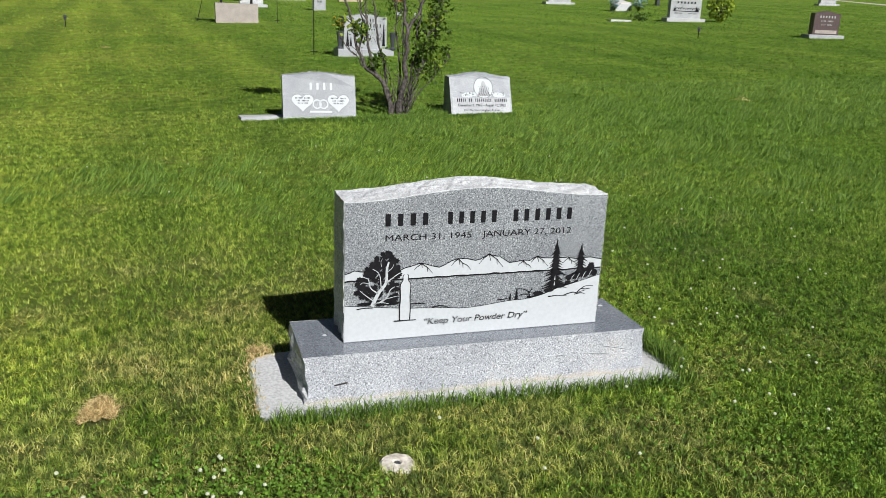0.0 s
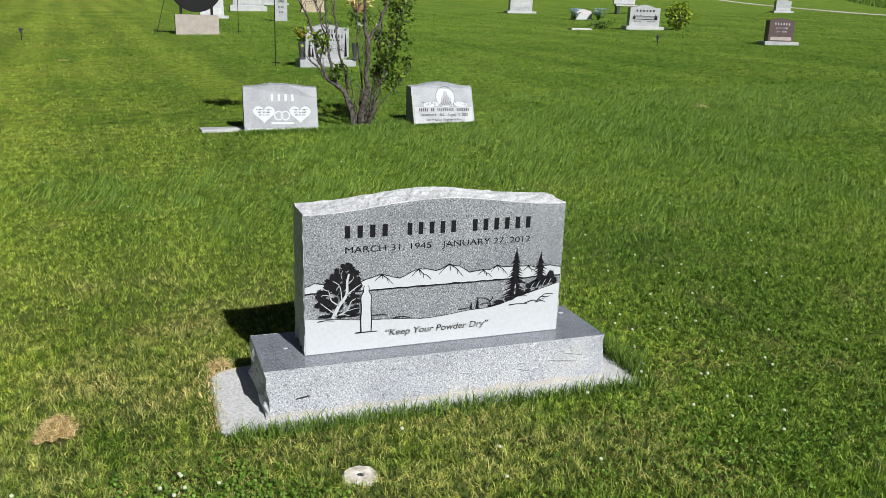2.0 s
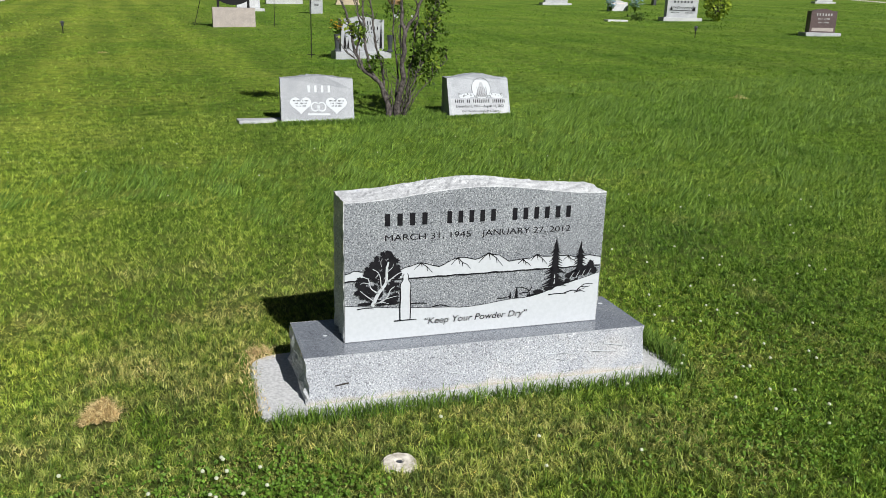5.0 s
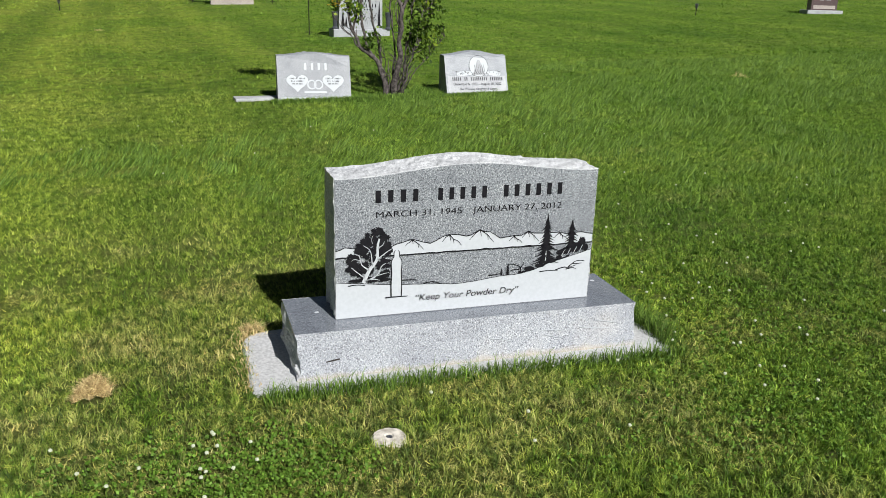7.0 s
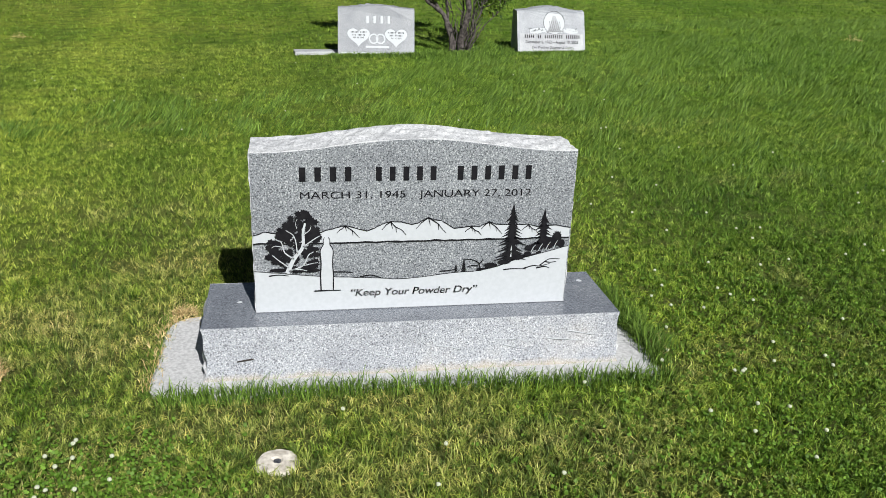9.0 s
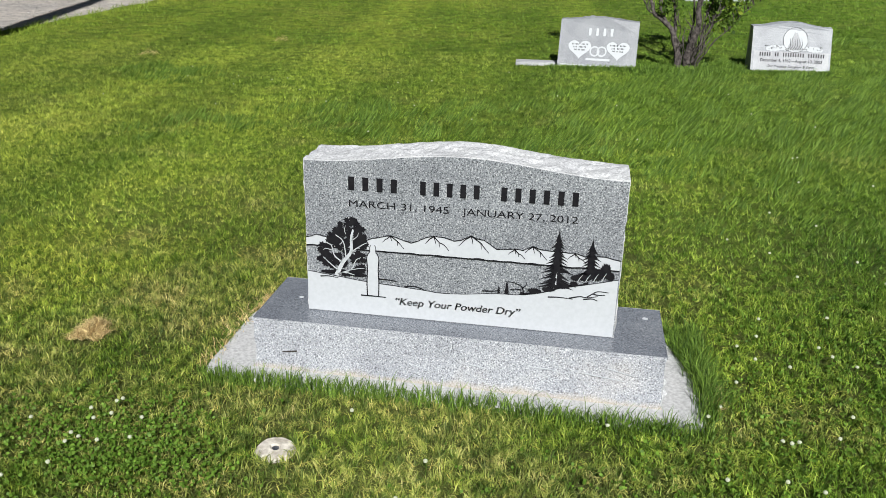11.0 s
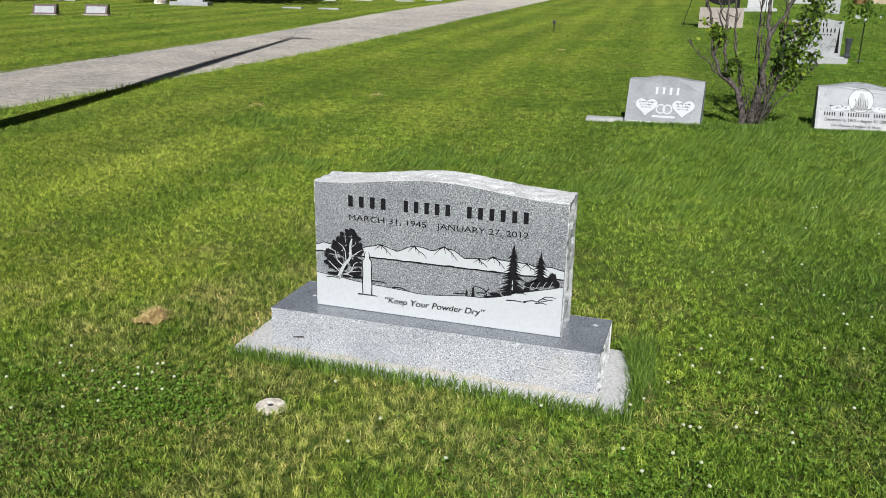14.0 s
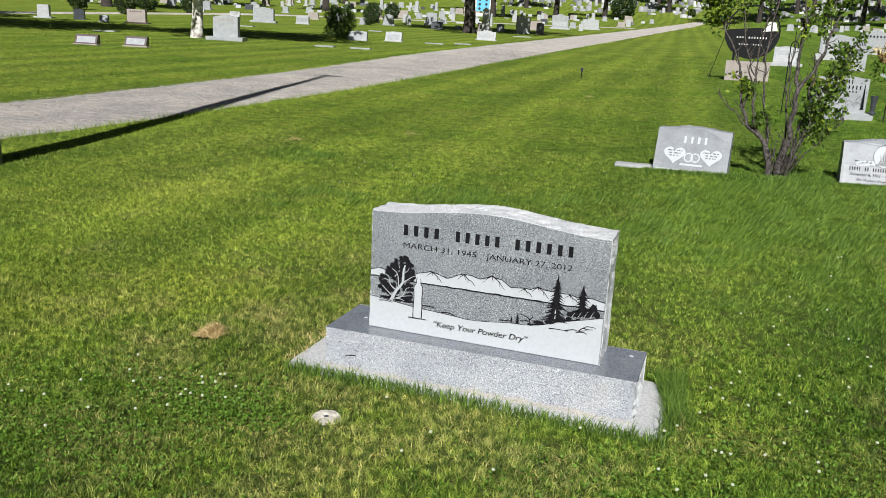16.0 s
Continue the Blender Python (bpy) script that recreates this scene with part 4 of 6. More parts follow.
def second_marker():
    x, y = 3.05, 8.24
    w, h, sl = 0.68, 0.39, 0.15
    t = thing("slant_marker", x, y, gz(x, y) - 0.01, 0, "pale grey slant marker with a round etched scene, beside a shrub", "gravestone")
    body = part("stone", tablet_bm(w, h, 0.30, 0.042, 0.006, sl, 6, 0.02, 9.0, 0.49), M_GLOSS, t)
    pl = slant_place(sl, h)
    bm = bmesh.new()
    add_poly(bm, [(-0.32, 0.012), (0.32, 0.012), (0.32, 0.185), (-0.32, 0.185)], -0.001, 0.001, pl)
    part("frosted_panel", bm, M_PANEL, body, "frosted pale lower panel")
    bm = bmesh.new()
    pts = [(0.03 + 0.105 * math.cos(a), 0.285 + 0.105 * math.sin(a)) for a in np.linspace(0, 2 * math.pi, 40)[:-1]]
    add_poly(bm, pts, -0.001, 0.0012, pl)
    disc = part("etched_disc", bm, M_FROST, body, "frosted white disc")
    bm = bmesh.new()
    for k in range(16):
        px = -0.2 + 0.03 * k
        r = 0.018 + 0.01 * abs(math.sin(k * 2.3))
        add_poly(bm, [(px + r * math.cos(a), 0.205 + r * math.sin(a) + 0.02 * (1 - abs(px - 0.03) / 0.24)) for a in np.linspace(0, 2 * math.pi, 9)[:-1]], -0.0022 - 0.0001 * k, 0.0012, pl)
    tagged(part("etched_flowers", bm, M_FROST, body, "frosted white flowers at the foot of the disc"), kind="stuff")
    bm = bmesh.new()
    add_poly(bm, [(-0.045, 0.20), (0.085, 0.20), (0.075, 0.27), (0.045, 0.345), (0.02, 0.35), (0.0, 0.29)], -0.0042, 0.0012, pl)
    part("plain_shape", bm, M_GREY, disc, "plain grey rounded shape")
    bm = bmesh.new()
    for (pa, pb) in zip(pts, pts[1:]):
        add_stroke(bm, [pa, pb], 0.004, -0.0042, 0.001, pl)
    rng = np.random.default_rng(3)
    for k in range(26):
        px, pz = rng.uniform(-0.22, 0.27), rng.uniform(0.192, 0.225)
        add_stroke(bm, [(px, pz), (px + rng.uniform(-0.02, 0.02), pz + rng.uniform(0.005, 0.02)), (px + rng.uniform(-0.03, 0.03), pz + 0.004)], 0.004, -0.0042, 0.001, pl)
    for k in range(6):
        px = -0.03 + 0.02 * k
        add_stroke(bm, [(px, 0.205), (px + 0.02, 0.24), (px + 0.012, 0.30)], 0.005, -0.0056, 0.001, pl)
    part("outline", bm, M_INK, disc, "thin black etched lines")
    bm = bmesh.new()
    add_letter_bars(bm, [5, 2, 9, 7], -0.275, 0.29, 0.142, 0.032, -0.0022, pl, 0.45)
    part_each("name_bar", bm, M_INK, body, "plain black bar")
    writing("December 6, 1962 \u2013 August 10, 2002", -0.26, 0.27, 0.096, 0.027, -0.0022, M_INK, body, 0, pl, bold=0.012)
    writing("Our Precious Daughter & Sister", -0.20, 0.21, 0.050, 0.022, -0.0022, M_INK, body, 0.25, pl, bold=0.008)


second_marker()


def flat_plate(x, y, w, d, rz, mat, label, h=0.05):
    t = thing("flat_marker", x, y, gz(x, y), rz, label, "flat marker")
    bm = bmesh.new()
    box(bm, 0, 0, h / 2 - 0.02, w, d, h + 0.04, 0.008)
    part("plate", bm, mat, t)
    bm = bmesh.new()
    box(bm, 0, 0, h + 0.001, w * 0.8, d * 0.6, 0.004, 0.001)
    part("face_panel", bm, mat, t)


flat_plate(0.80, 8.45, 0.45, 0.20, 4, M_PALE, "small pale concrete plate flush in the grass", 0.022)


def based_stone(name, x, y, rz, w, h, d, mat, label, crown=0.05, base=(0.2, 0.12), base_mat=None, slant=0.0, bars=0, bar_mat=None, panel=None, group="", rough=0.006, step=0.06):
    """A gravestone on a base, its writing as plain bars."""
    t = thing(name, x, y, gz(x, y) - 0.02, rz, label, "gravestone", group)
    bh = base[1]
    if bh:
        bm = bmesh.new()
        box(bm, 0, d / 2, bh / 2, w + base[0], d + base[0] * 0.7, bh, 0.012)
        part("base", bm, base_mat or M_GREY, t, "")
    tb = part("tablet", tablet_bm(w, h, d, crown, rough, slant, 4, step, x + y), mat, t)
    tb.location = (0, 0, bh)
    pl = slant_place(slant, h)
    if panel:
        bm = bmesh.new()
        add_poly(bm, [(-w * 0.42, h * panel[0]), (w * 0.42, h * panel[0]), (w * 0.42, h * panel[1]), (-w * 0.42, h * panel[1])], -rough, 0.004, pl)
        part("panel", bm, panel[2], tb)
    if bars:
        bm = bmesh.new()
        for k in range(bars):
            z = h * (0.78 - 0.17 * k)
            hh = h * (0.11 if k == 0 else 0.06)
            wd = w * (0.33 if k == 0 else 0.27 - 0.03 * k)
            add_letter_bars(bm, [6] if k == 0 else [4, 5], -wd, wd, z, hh, -rough - 0.004, pl, 0.45)
        part("text_bars", bm, bar_mat or M_INK, tb, "rows of plain bars")
    return t, tb


def petals(name, x, y, z, spread, count, mat, label, category="flowers", size=0.05, stem=True, seed=1):
    """A bunch of blooms on stems."""
    t = thing(name, x, y, z, 0, label, category)
    rng = np.random.default_rng(seed)
    c = np.stack([rng.normal(0, spread[0], count), rng.normal(0, spread[0], count), rng.uniform(0.3, 1.0, count) * spread[1]], 1)
    bm = bmesh.new()
    for p in c:
        for k in range(6):
            a = k * math.pi / 3 + p[0] * 40
            q = Vector(p)
            u = Vector((math.cos(a), math.sin(a), 0.5)) * size * 0.6
            v = Vector((-math.sin(a), math.cos(a), 0.0)) * size * 0.28
            bm.faces.new([bm.verts.new(q), bm.verts.new(q + u * 0.6 + v), bm.verts.new(q + u), bm.verts.new(q + u * 0.6 - v)])
    part("bloom", bm, mat, t)
    if stem:
        bm = bmesh.new()
        for p in c:
            tube(bm, [(0, 0, 0), p * 0.55, p], [0.005, 0.004, 0.003], 4)
        part("stem", bm, M_LEAF, t)
        leaves("foliage", c * rng.uniform(0.3, 0.9, (count, 1)) + rng.normal(0, 0.02, (count, 3)), 0.07, M_LEAF, t, rng)
    return t


def etched_grave():
    """Upright stone with black etched pines, flower vases at both ends."""
    x, y = 3.30, 15.12
    t, tb = based_stone("etched_gravestone", x, y, 4, 0.80, 0.56, 0.18, M_GREY, "pale grey granite gravestone with black etched pines and flower vases", 0.05, (0.24, 0.14), M_GREY, 0, 0, None, None, "", 0.006, 0.03)
    bm = bmesh.new()
    add_letter_bars(bm, [6], -0.14, 0.16, 0.47, 0.062, -0.008, None, 0.3)
    add_letter_bars(bm, [10], -0.28, 0.30, 0.38, 0.062, -0.008, None, 0.3)
    add_letter_bars(bm, [4, 4], -0.22, 0.24, 0.33, 0.022, -0.008, None, 0.4)
    part_each("name_bar", bm, M_INK, tb, "plain black bar")
    bm = bmesh.new()
    rng = np.random.default_rng(8)
    for cx, z0, z1, r in ((-0.33, 0.05, 0.30, 0.034), (0.34, 0.06, 0.46, 0.030), (-0.27, 0.05, 0.20, 0.024)):
        for k in range(9):
            u = k / 9
            zz = z0 + (z1 - z0) * u
            rr = r * (1 - u) + 0.006
            add_poly(bm, [(cx - rr, zz), (cx + rr * 0.9, zz), (cx, zz + (z1 - z0) * 0.2)], -0.008 - 0.0002 * k)
    for k in range(12):
        px = rng.uniform(-0.2, 0.25)
        add_stroke(bm, [(px, rng.uniform(0.06, 0.26)), (px + 0.06, rng.uniform(0.1, 0.28)), (px + 0.12, rng.uniform(0.08, 0.24))], 0.005, -0.008)
    part("outline", bm, M_INK, tb, "black etched pines and hills")
    for sx, mat in ((-0.47, M_ORANGE), (0.50, M_ROSE)):
        vx, vy = x + sx, y - 0.02
        vz = gz(x, y) + 0.118
        v = thing("flower_vase", vx, vy, vz, 0, "dark grey granite flower vase on the gravestone base", "vase", "vases at the etched gravestone")
        bm = bmesh.new()
        lathe(bm, [(0.055, 0), (0.06, 0.02), (0.035, 0.05), (0.045, 0.18), (0.062, 0.30), (0.056, 0.30)], 16)
        part("body", bm, M_DARK, v, smooth=False)
    petals("flower_bunch", x - 0.47, y - 0.02, gz(x, y) + 0.40, (0.06, 0.26), 26, M_ORANGE, "orange and yellow cloth flowers in a granite vase", seed=4)


etched_grave()


def shepherd_hook(x, y, h, label, turn=0.0, tilt=0.0):
    t = thing("shepherd_hook", x, y, gz(x, y), turn, label, "hook")
    t.matrix_basis = pose(x, y, gz(x, y), 0, tilt, turn)
    bm = bmesh.new()
    arc = [(0, 0, -0.05), (0, 0, h - 0.15)] + [(0.06 - 0.06 * math.cos(a), 0, h - 0.15 + 0.09 * math.sin(a)) for a in np.linspace(0.3, math.pi * 1.15, 9)]
    tube(bm, arc, [0.009] * len(arc), 6)
    part("rod", bm, M_IRON, t)
    bm = bmesh.new()
    tube(bm, [(-0.07, 0, 0.06), (0.07, 0, 0.06)], [0.007, 0.007], 6)
    part("foot_bar", bm, M_IRON, t)
    return t


shepherd_hook(2.42, 15.41, 1.3, "thin black steel garden hook standing in the grass")
shepherd_hook(0.74, 26.3, 1.8, "thin black steel garden hook leaning beside a grave", 0, 15)
shepherd_hook(2.95, 25.4, 1.8, "thin black steel garden hook beside a grave")
shepherd_hook(3.98, 15.05, 1.55, "black steel garden hook that carries a flower basket", 180)


def hanging_basket(x, y, z):
    t = thing("hanging_basket", x, y, z, 0, "wicker hanging basket with faded cloth flowers and trailing greenery", "basket")
    bm = bmesh.new()
    lathe(bm, [(0.09, -0.16), (0.12, -0.10), (0.15, 0.0), (0.14, 0.0)], 18)
    part("bowl", bm, M_WICKER, t)
    bm = bmesh.new()
    for a in (0, 2.1, 4.2):
        tube(bm, [(0.14 * math.cos(a), 0.14 * math.sin(a), 0), (0, 0, 0.30)], [0.004, 0.004], 4)
    part("hanger", bm, M_IRON, t)
    rng = np.random.default_rng(12)
    c = rng.normal(0, 1, (260, 3)) * np.array([0.13, 0.13, 0.12]) + np.array([0.05, 0, -0.26])
    tagged(leaves("greenery", c, 0.07, M_LEAF, t, rng), kind="stuff")
    leaves("dry_fronds", rng.normal(0, 1, (120, 3)) * np.array([0.13, 0.12, 0.05]) + np.array([0, 0, 0.03]), 0.09, M_STRAW, t, rng, 0.2)
    tagged(leaves("bloom", rng.normal(0, 1, (16, 3)) * np.array([0.10, 0.10, 0.05]) + np.array([0.08, -0.05, -0.33]), 0.06, M_FROST, t, rng, 0.8), kind="stuff")


hanging_basket(3.86, 15.05, gz(3.9, 15) + 1.10)


def disc_grave():
    """Block of pinkish stone that carries a black steel disc on two legs."""
    x, y = 1.80, 25.2
    z0 = gz(x, y) - 0.02
    t = thing("disc_gravestone", x, y, z0, 0, "pink granite block with a black steel disc on legs", "gravestone")
    b = part("block", tablet_bm(1.18, 0.55, 0.45, 0.0, 0.008, 0, 5, 0.08, 6.0), M_PINK, t)
    r, cz, cy = 0.74, 1.36, 0.22
    bm = bmesh.new()
    n = 48
    low = [(r * math.cos(a), cz + r * math.sin(a)) for a in np.linspace(math.pi * 1.0, math.pi * 2.0, 25)]
    add_poly(bm, low + [(0.45, cz + 0.10), (0.1, cz + 0.12), (-0.3, cz + 0.08), (-0.6, cz + 0.05)], cy, 0.02)
    for a0, a1 in zip(np.linspace(0, math.pi, 25), np.linspace(0, math.pi, 25)[1:]):
        add_poly(bm, [(r * math.cos(a0), cz + r * math.sin(a0)), (r * math.cos(a1), cz + r * math.sin(a1)), ((r - 0.05) * math.cos(a1), cz + (r - 0.05) * math.sin(a1)), ((r - 0.05) * math.cos(a0), cz + (r - 0.05) * math.sin(a0))], cy, 0.02)
    d = part("steel_disc", bm, M_IRON, t, "black steel ring with a filled lower half")
    bm = bmesh.new()
    add_letter_bars(bm, [3, 7], -0.42, 0.42, cz - 0.18, 0.05, cy - 0.02, None, 0.3)
    add_letter_bars(bm, [4, 4], -0.34, 0.32, cz - 0.36, 0.032, cy - 0.02, None, 0.3)
    part("text_bars", bm, M_WHITE, d, "white painted bars")
    bm = bmesh.new()
    add_poly(bm, [(0.28, cz + 0.02), (0.66, cz + 0.06), (0.60, cz + 0.26), (0.42, cz + 0.30), (0.36, cz + 0.18)], cy - 0.02, 0.012)
    part("white_ornament", bm, M_WHITE, d, "white painted metal ornament")
    for sx in (-0.42, 0.42):
        bm = bmesh.new()
        box(bm, sx, cy - 0.01, 0.76, 0.07, 0.05, 0.46, 0.006)
        part("leg", bm, M_IRON, t)


disc_grave()

based_stone("gravestone_with_name", 3.25, 36.9, 0, 0.95, 0.62, 0.3, M_GREY, "grey granite slanted gravestone with a pale base", 0.04, (0.35, 0.14), M_PALE, 0.18, 3, M_PALE, (0.08, 0.5, M_PALE))
based_stone("tall_tablet", 5.62, 34.15, 0, 0.50, 1.20, 0.12, M_GREY, "tall narrow grey military style tablet", 0.03, (0.1, 0.0), None, 0, 4, M_INK)
based_stone("wide_gravestone", 8.9, 57.0, 0, 1.7, 1.1, 0.3, M_GREY, "wide pale granite gravestone with serpentine top", 0.22, (0.3, 0.15), M_PALE, 0, 1, M_INK)
based_stone("wide_gravestone", 5.9, 46.0, 0, 1.6, 0.85, 0.3, M_GREY, "wide grey granite gravestone on a pale base", 0.1, (0.3, 0.3), M_PALE, 0, 0, None, (0.1, 0.5, M_PALE))
based_stone("tan_gravestone", 9.0, 44.6, 0, 1.15, 0.5, 0.3, M_TAN, "tan stone gravestone with a dark cap", 0.0, (0.1, 0.12), M_TAN, 0, 2, M_TRUNK, None)
based_stone("maroon_gravestone", 16.8, 19.05, -8, 0.76, 0.56, 0.2, M_MAROON, "dark maroon granite gravestone with white lettering bars", 0.06, (0.28, 0.11), M_GREY, 0, 3, M_PALE, (0.06, 0.22, M_PINK))
_, scenic = based_stone("scenic_gravestone", 17.45, 26.8, -6, 1.18, 0.64, 0.22, M_MID, "white granite gravestone with etched scene beside a lime shrub", 0.10, (0.3, 0.14), M_PALE, 0, 1, M_INK, None)
ink = bmesh.new()
for k in range(11):
    px = -0.48 + 0.09 * k
    add_stroke(ink, [(px, 0.30 + 0.05 * noise.noise((px * 9, 1, 1))), (px + 0.05, 0.36 + 0.06 * noise.noise((px * 7, 2, 1))), (px + 0.11, 0.30 + 0.05 * noise.noise((px * 9, 3, 1)))], 0.022, -0.010)
for px, z1, r in ((-0.43, 0.42, 0.045), (0.40, 0.44, 0.05), (0.46, 0.38, 0.04)):
    add_poly(ink, [(px - r, 0.24), (px + r, 0.24), (px + r * 0.4, 0.33), (px, z1), (px - r * 0.4, 0.33)], -0.012)
add_poly(ink, [(-0.50, 0.235), (0.50, 0.225), (0.50, 0.245), (-0.50, 0.255)], -0.010)
for px in (-0.28, 0.25):
    add_letter_bars(ink, [5, 4], px - 0.15, px + 0.15, 0.15, 0.035, -0.010, None, 0.45)
part("outline", ink, M_INK, scenic, "black etched hills, pines and rows of bars")
based_stone("grey_gravestone", 38.6, 43.9, -8, 1.05, 0.62, 0.25, M_GREY, "grey granite gravestone far across the lawn", 0.08, (0.35, 0.12), M_PALE, 0, 0, None, (0.1, 0.3, M_PALE))
based_stone("grey_gravestone", 20.4, 43.6, -4, 1.3, 1.0, 0.3, M_GREY, "grey granite gravestone with an etched panel", 0.12, (0.4, 0.14), M_PALE, 0, 1, M_PALE, (0.2, 0.6, M_PALE))
based_stone("white_gravestone", 19.9, 35.75, -6, 0.95, 0.42, 0.25, M_PALE, "low white gravestone between two bunches of flowers", 0.08, (0.1, 0.0), None, 0.1, 1, M_ROSE)
petals("flower_bunch", 19.35, 35.5, gz(19.3, 35.5), (0.13, 0.50), 60, M_BLUE, "blue and white cloth flowers beside a gravestone", size=0.13, seed=7)
petals("flower_bunch", 20.55, 35.4, gz(20.5, 35.4), (0.15, 0.50), 66, M_BLUE, "blue and white cloth flowers beside a gravestone", size=0.13, seed=9)
flat_plate(14.95, 27.0, 0.76, 0.35, -5, M_CONC, "flat pale concrete marker in the lawn")


def stone_bench(x, y, rz):
    t = thing("stone_bench", x, y, gz(x, y), rz, "white granite memorial bench with a backrest", "bench")
    bm = bmesh.new()
    box(bm, 0, 0, 0.46, 1.3, 0.4, 0.09, 0.012)
    part("seat", bm, M_PALE, t)
    for s in (-0.48, 0.48):
        bm = bmesh.new()
        box(bm, s, 0, 0.2, 0.16, 0.34, 0.44, 0.012)
        part("leg", bm, M_DARK, t)
    bm = bmesh.new()
    box(bm, 0, 0.2, 0.78, 1.3, 0.12, 0.5, 0.03)
    part("backrest", bm, M_PALE, t)


stone_bench(26.5, 42.8, -8)


def stake_light(x, y):
    t = thing("solar_light", x, y, gz(x, y), 0, "small dark garden stake light in the lawn", "garden light")
    bm = bmesh.new()
    tube(bm, [(0, 0, -0.03), (0, 0, 0.2)], [0.012, 0.012], 6)
    part("stake", bm, M_IRON, t)
    bm = bmesh.new()
    lathe(bm, [(0.03, 0.17), (0.035, 0.24), (0.06, 0.25), (0.03, 0.29)], 12)
    part("head", bm, M_DARK, t)


stake_light(12.85, 19.05)
stake_light(-2.47, 22.95)


def low_plant(x, y):
    t = thing("low_plant", x, y, gz(x, y), 0, "small dark green plant in the lawn", "plant")
    rng = np.random.default_rng(31)
    leaves("foliage", np.abs(rng.normal(0, 1, (160, 3))) * np.array([0.0, 0.0, 0.12]) + rng.normal(0, 0.16, (160, 3)) * np.array([1, 1, 0.3]) + np.array([0, 0, 0.05]), 0.1, M_CROWN, t, rng)


low_plant(16.0, 27.4)


# ---- shrubs and trees ----
def make_shrub():
    """Multi-stemmed shrub: two groups of gnarled bare stems, leaves in loose clusters."""
    x, y = 2.12, 8.28
    t = thing("shrub", x, y, gz(x, y), 0, "half-bare multi-stemmed shrub with small green leaf clusters", "shrub")
    rng = np.random.default_rng(2)
    paths = []

    def grow(r0, r1, *pts):
        """One gnarled, tapered stem with a few short spurs."""
        p = smooth_path([(a * (0.62 + 0.38 * min(1, max(0, c) / 0.5)), b, c) for a, b, c in pts], 7)
        p = [q + Vector((noise.noise(q * 7), noise.noise(q * 7 + Vector((9, 0, 0))), 0)) * 0.030 for q in p]
        bm = bmesh.new()
        tube(bm, p, [0.68 * (r0 + (r1 - r0) * (i / (len(p) - 1)) ** 0.8) * (1 + 0.35 * noise.noise(q * 23)) for i, q in enumerate(p)], 9)
        stem = part("stem", bm, M_BARK, t, "", True)
        spurs = bmesh.new()
        for q in p[4:]:
            if rng.random() < 0.55:
                d = Vector((rng.normal(0, 0.05), rng.normal(0, 0.05), rng.uniform(0.02, 0.10)))
                tube(spurs, [q, q + d * 0.6, q + d + Vector((0, 0, 0.02))], [0.0045, 0.0035, 0.002], 4)
        if len(spurs.verts):
            tagged(part("twig", spurs, M_BARK, stem), kind="stuff")
        else:
            spurs.free()
        paths.append(p)

    # group that leans to one side and back
    grow(0.052, 0.030, (-0.05, 0, -0.06), (-0.09, 0.02, 0.16), (-0.15, 0.04, 0.34), (-0.28, 0.08, 0.48))
    grow(0.026, 0.006, (-0.27, 0.08, 0.46), (-0.37, 0.14, 0.66), (-0.41, 0.20, 0.90), (-0.47, 0.26, 1.10), (-0.62, 0.32, 1.38), (-0.78, 0.36, 1.62), (-0.84, 0.38, 1.95))
    grow(0.026, 0.006, (-0.19, 0.05, 0.38), (-0.25, 0.08, 0.58), (-0.28, 0.12, 0.78), (-0.29, 0.16, 1.0), (-0.28, 0.20, 1.30), (-0.24, 0.22, 1.62), (-0.27, 0.22, 2.05))
    grow(0.022, 0.006, (-0.13, 0.03, 0.28), (-0.12, 0.03, 0.52), (-0.19, 0.06, 0.80), (-0.22, 0.10, 1.08), (-0.20, 0.12, 1.38), (-0.17, 0.14, 1.75), (-0.12, 0.14, 2.1))
    grow(0.016, 0.005, (-0.36, 0.13, 0.64), (-0.33, 0.10, 0.86), (-0.36, 0.12, 1.08), (-0.44, 0.16, 1.36), (-0.50, 0.2, 1.8))
    grow(0.010, 0.004, (-0.27, 0.08, 0.47), (-0.36, 0.0, 0.52), (-0.46, -0.06, 0.64), (-0.63, -0.12, 0.80))
    grow(0.011, 0.004, (-0.29, 0.15, 0.95), (-0.36, 0.18, 1.08), (-0.40, 0.2, 1.22))
    # upright group
    grow(0.056, 0.030, (0.04, 0, -0.06), (0.05, 0.0, 0.16), (0.09, 0.0, 0.36), (0.09, 0.0, 0.64), (0.10, 0.0, 0.92))
    grow(0.028, 0.007, (0.09, 0.0, 0.90), (0.08, 0.02, 1.14), (0.09, 0.02, 1.40), (0.07, 0.04, 1.70), (0.06, 0.04, 2.15))
    grow(0.026, 0.006, (0.10, 0.0, 0.86), (0.20, -0.02, 1.02), (0.27, -0.02, 1.22), (0.33, 0.08, 1.46), (0.42, 0.16, 1.78), (0.46, 0.2, 2.05))
    grow(0.018, 0.005, (0.07, 0.05, -0.05), (0.05, 0.08, 0.4), (0.02, 0.10, 0.8), (0.03, 0.12, 1.2), (0.13, 0.12, 1.6), (0.2, 0.12, 2.0))
    grow(0.020, 0.005, (0.10, 0.02, -0.05), (0.16, 0.02, 0.36), (0.20, 0.02, 0.70), (0.24, 0.0, 1.0), (0.30, 0.02, 1.35), (0.30, 0.0, 1.75))
    grow(0.018, 0.004, (0.13, -0.02, -0.05), (0.21, -0.03, 0.34), (0.32, -0.03, 0.64), (0.44, 0.08, 0.94), (0.54, 0.22, 1.24))
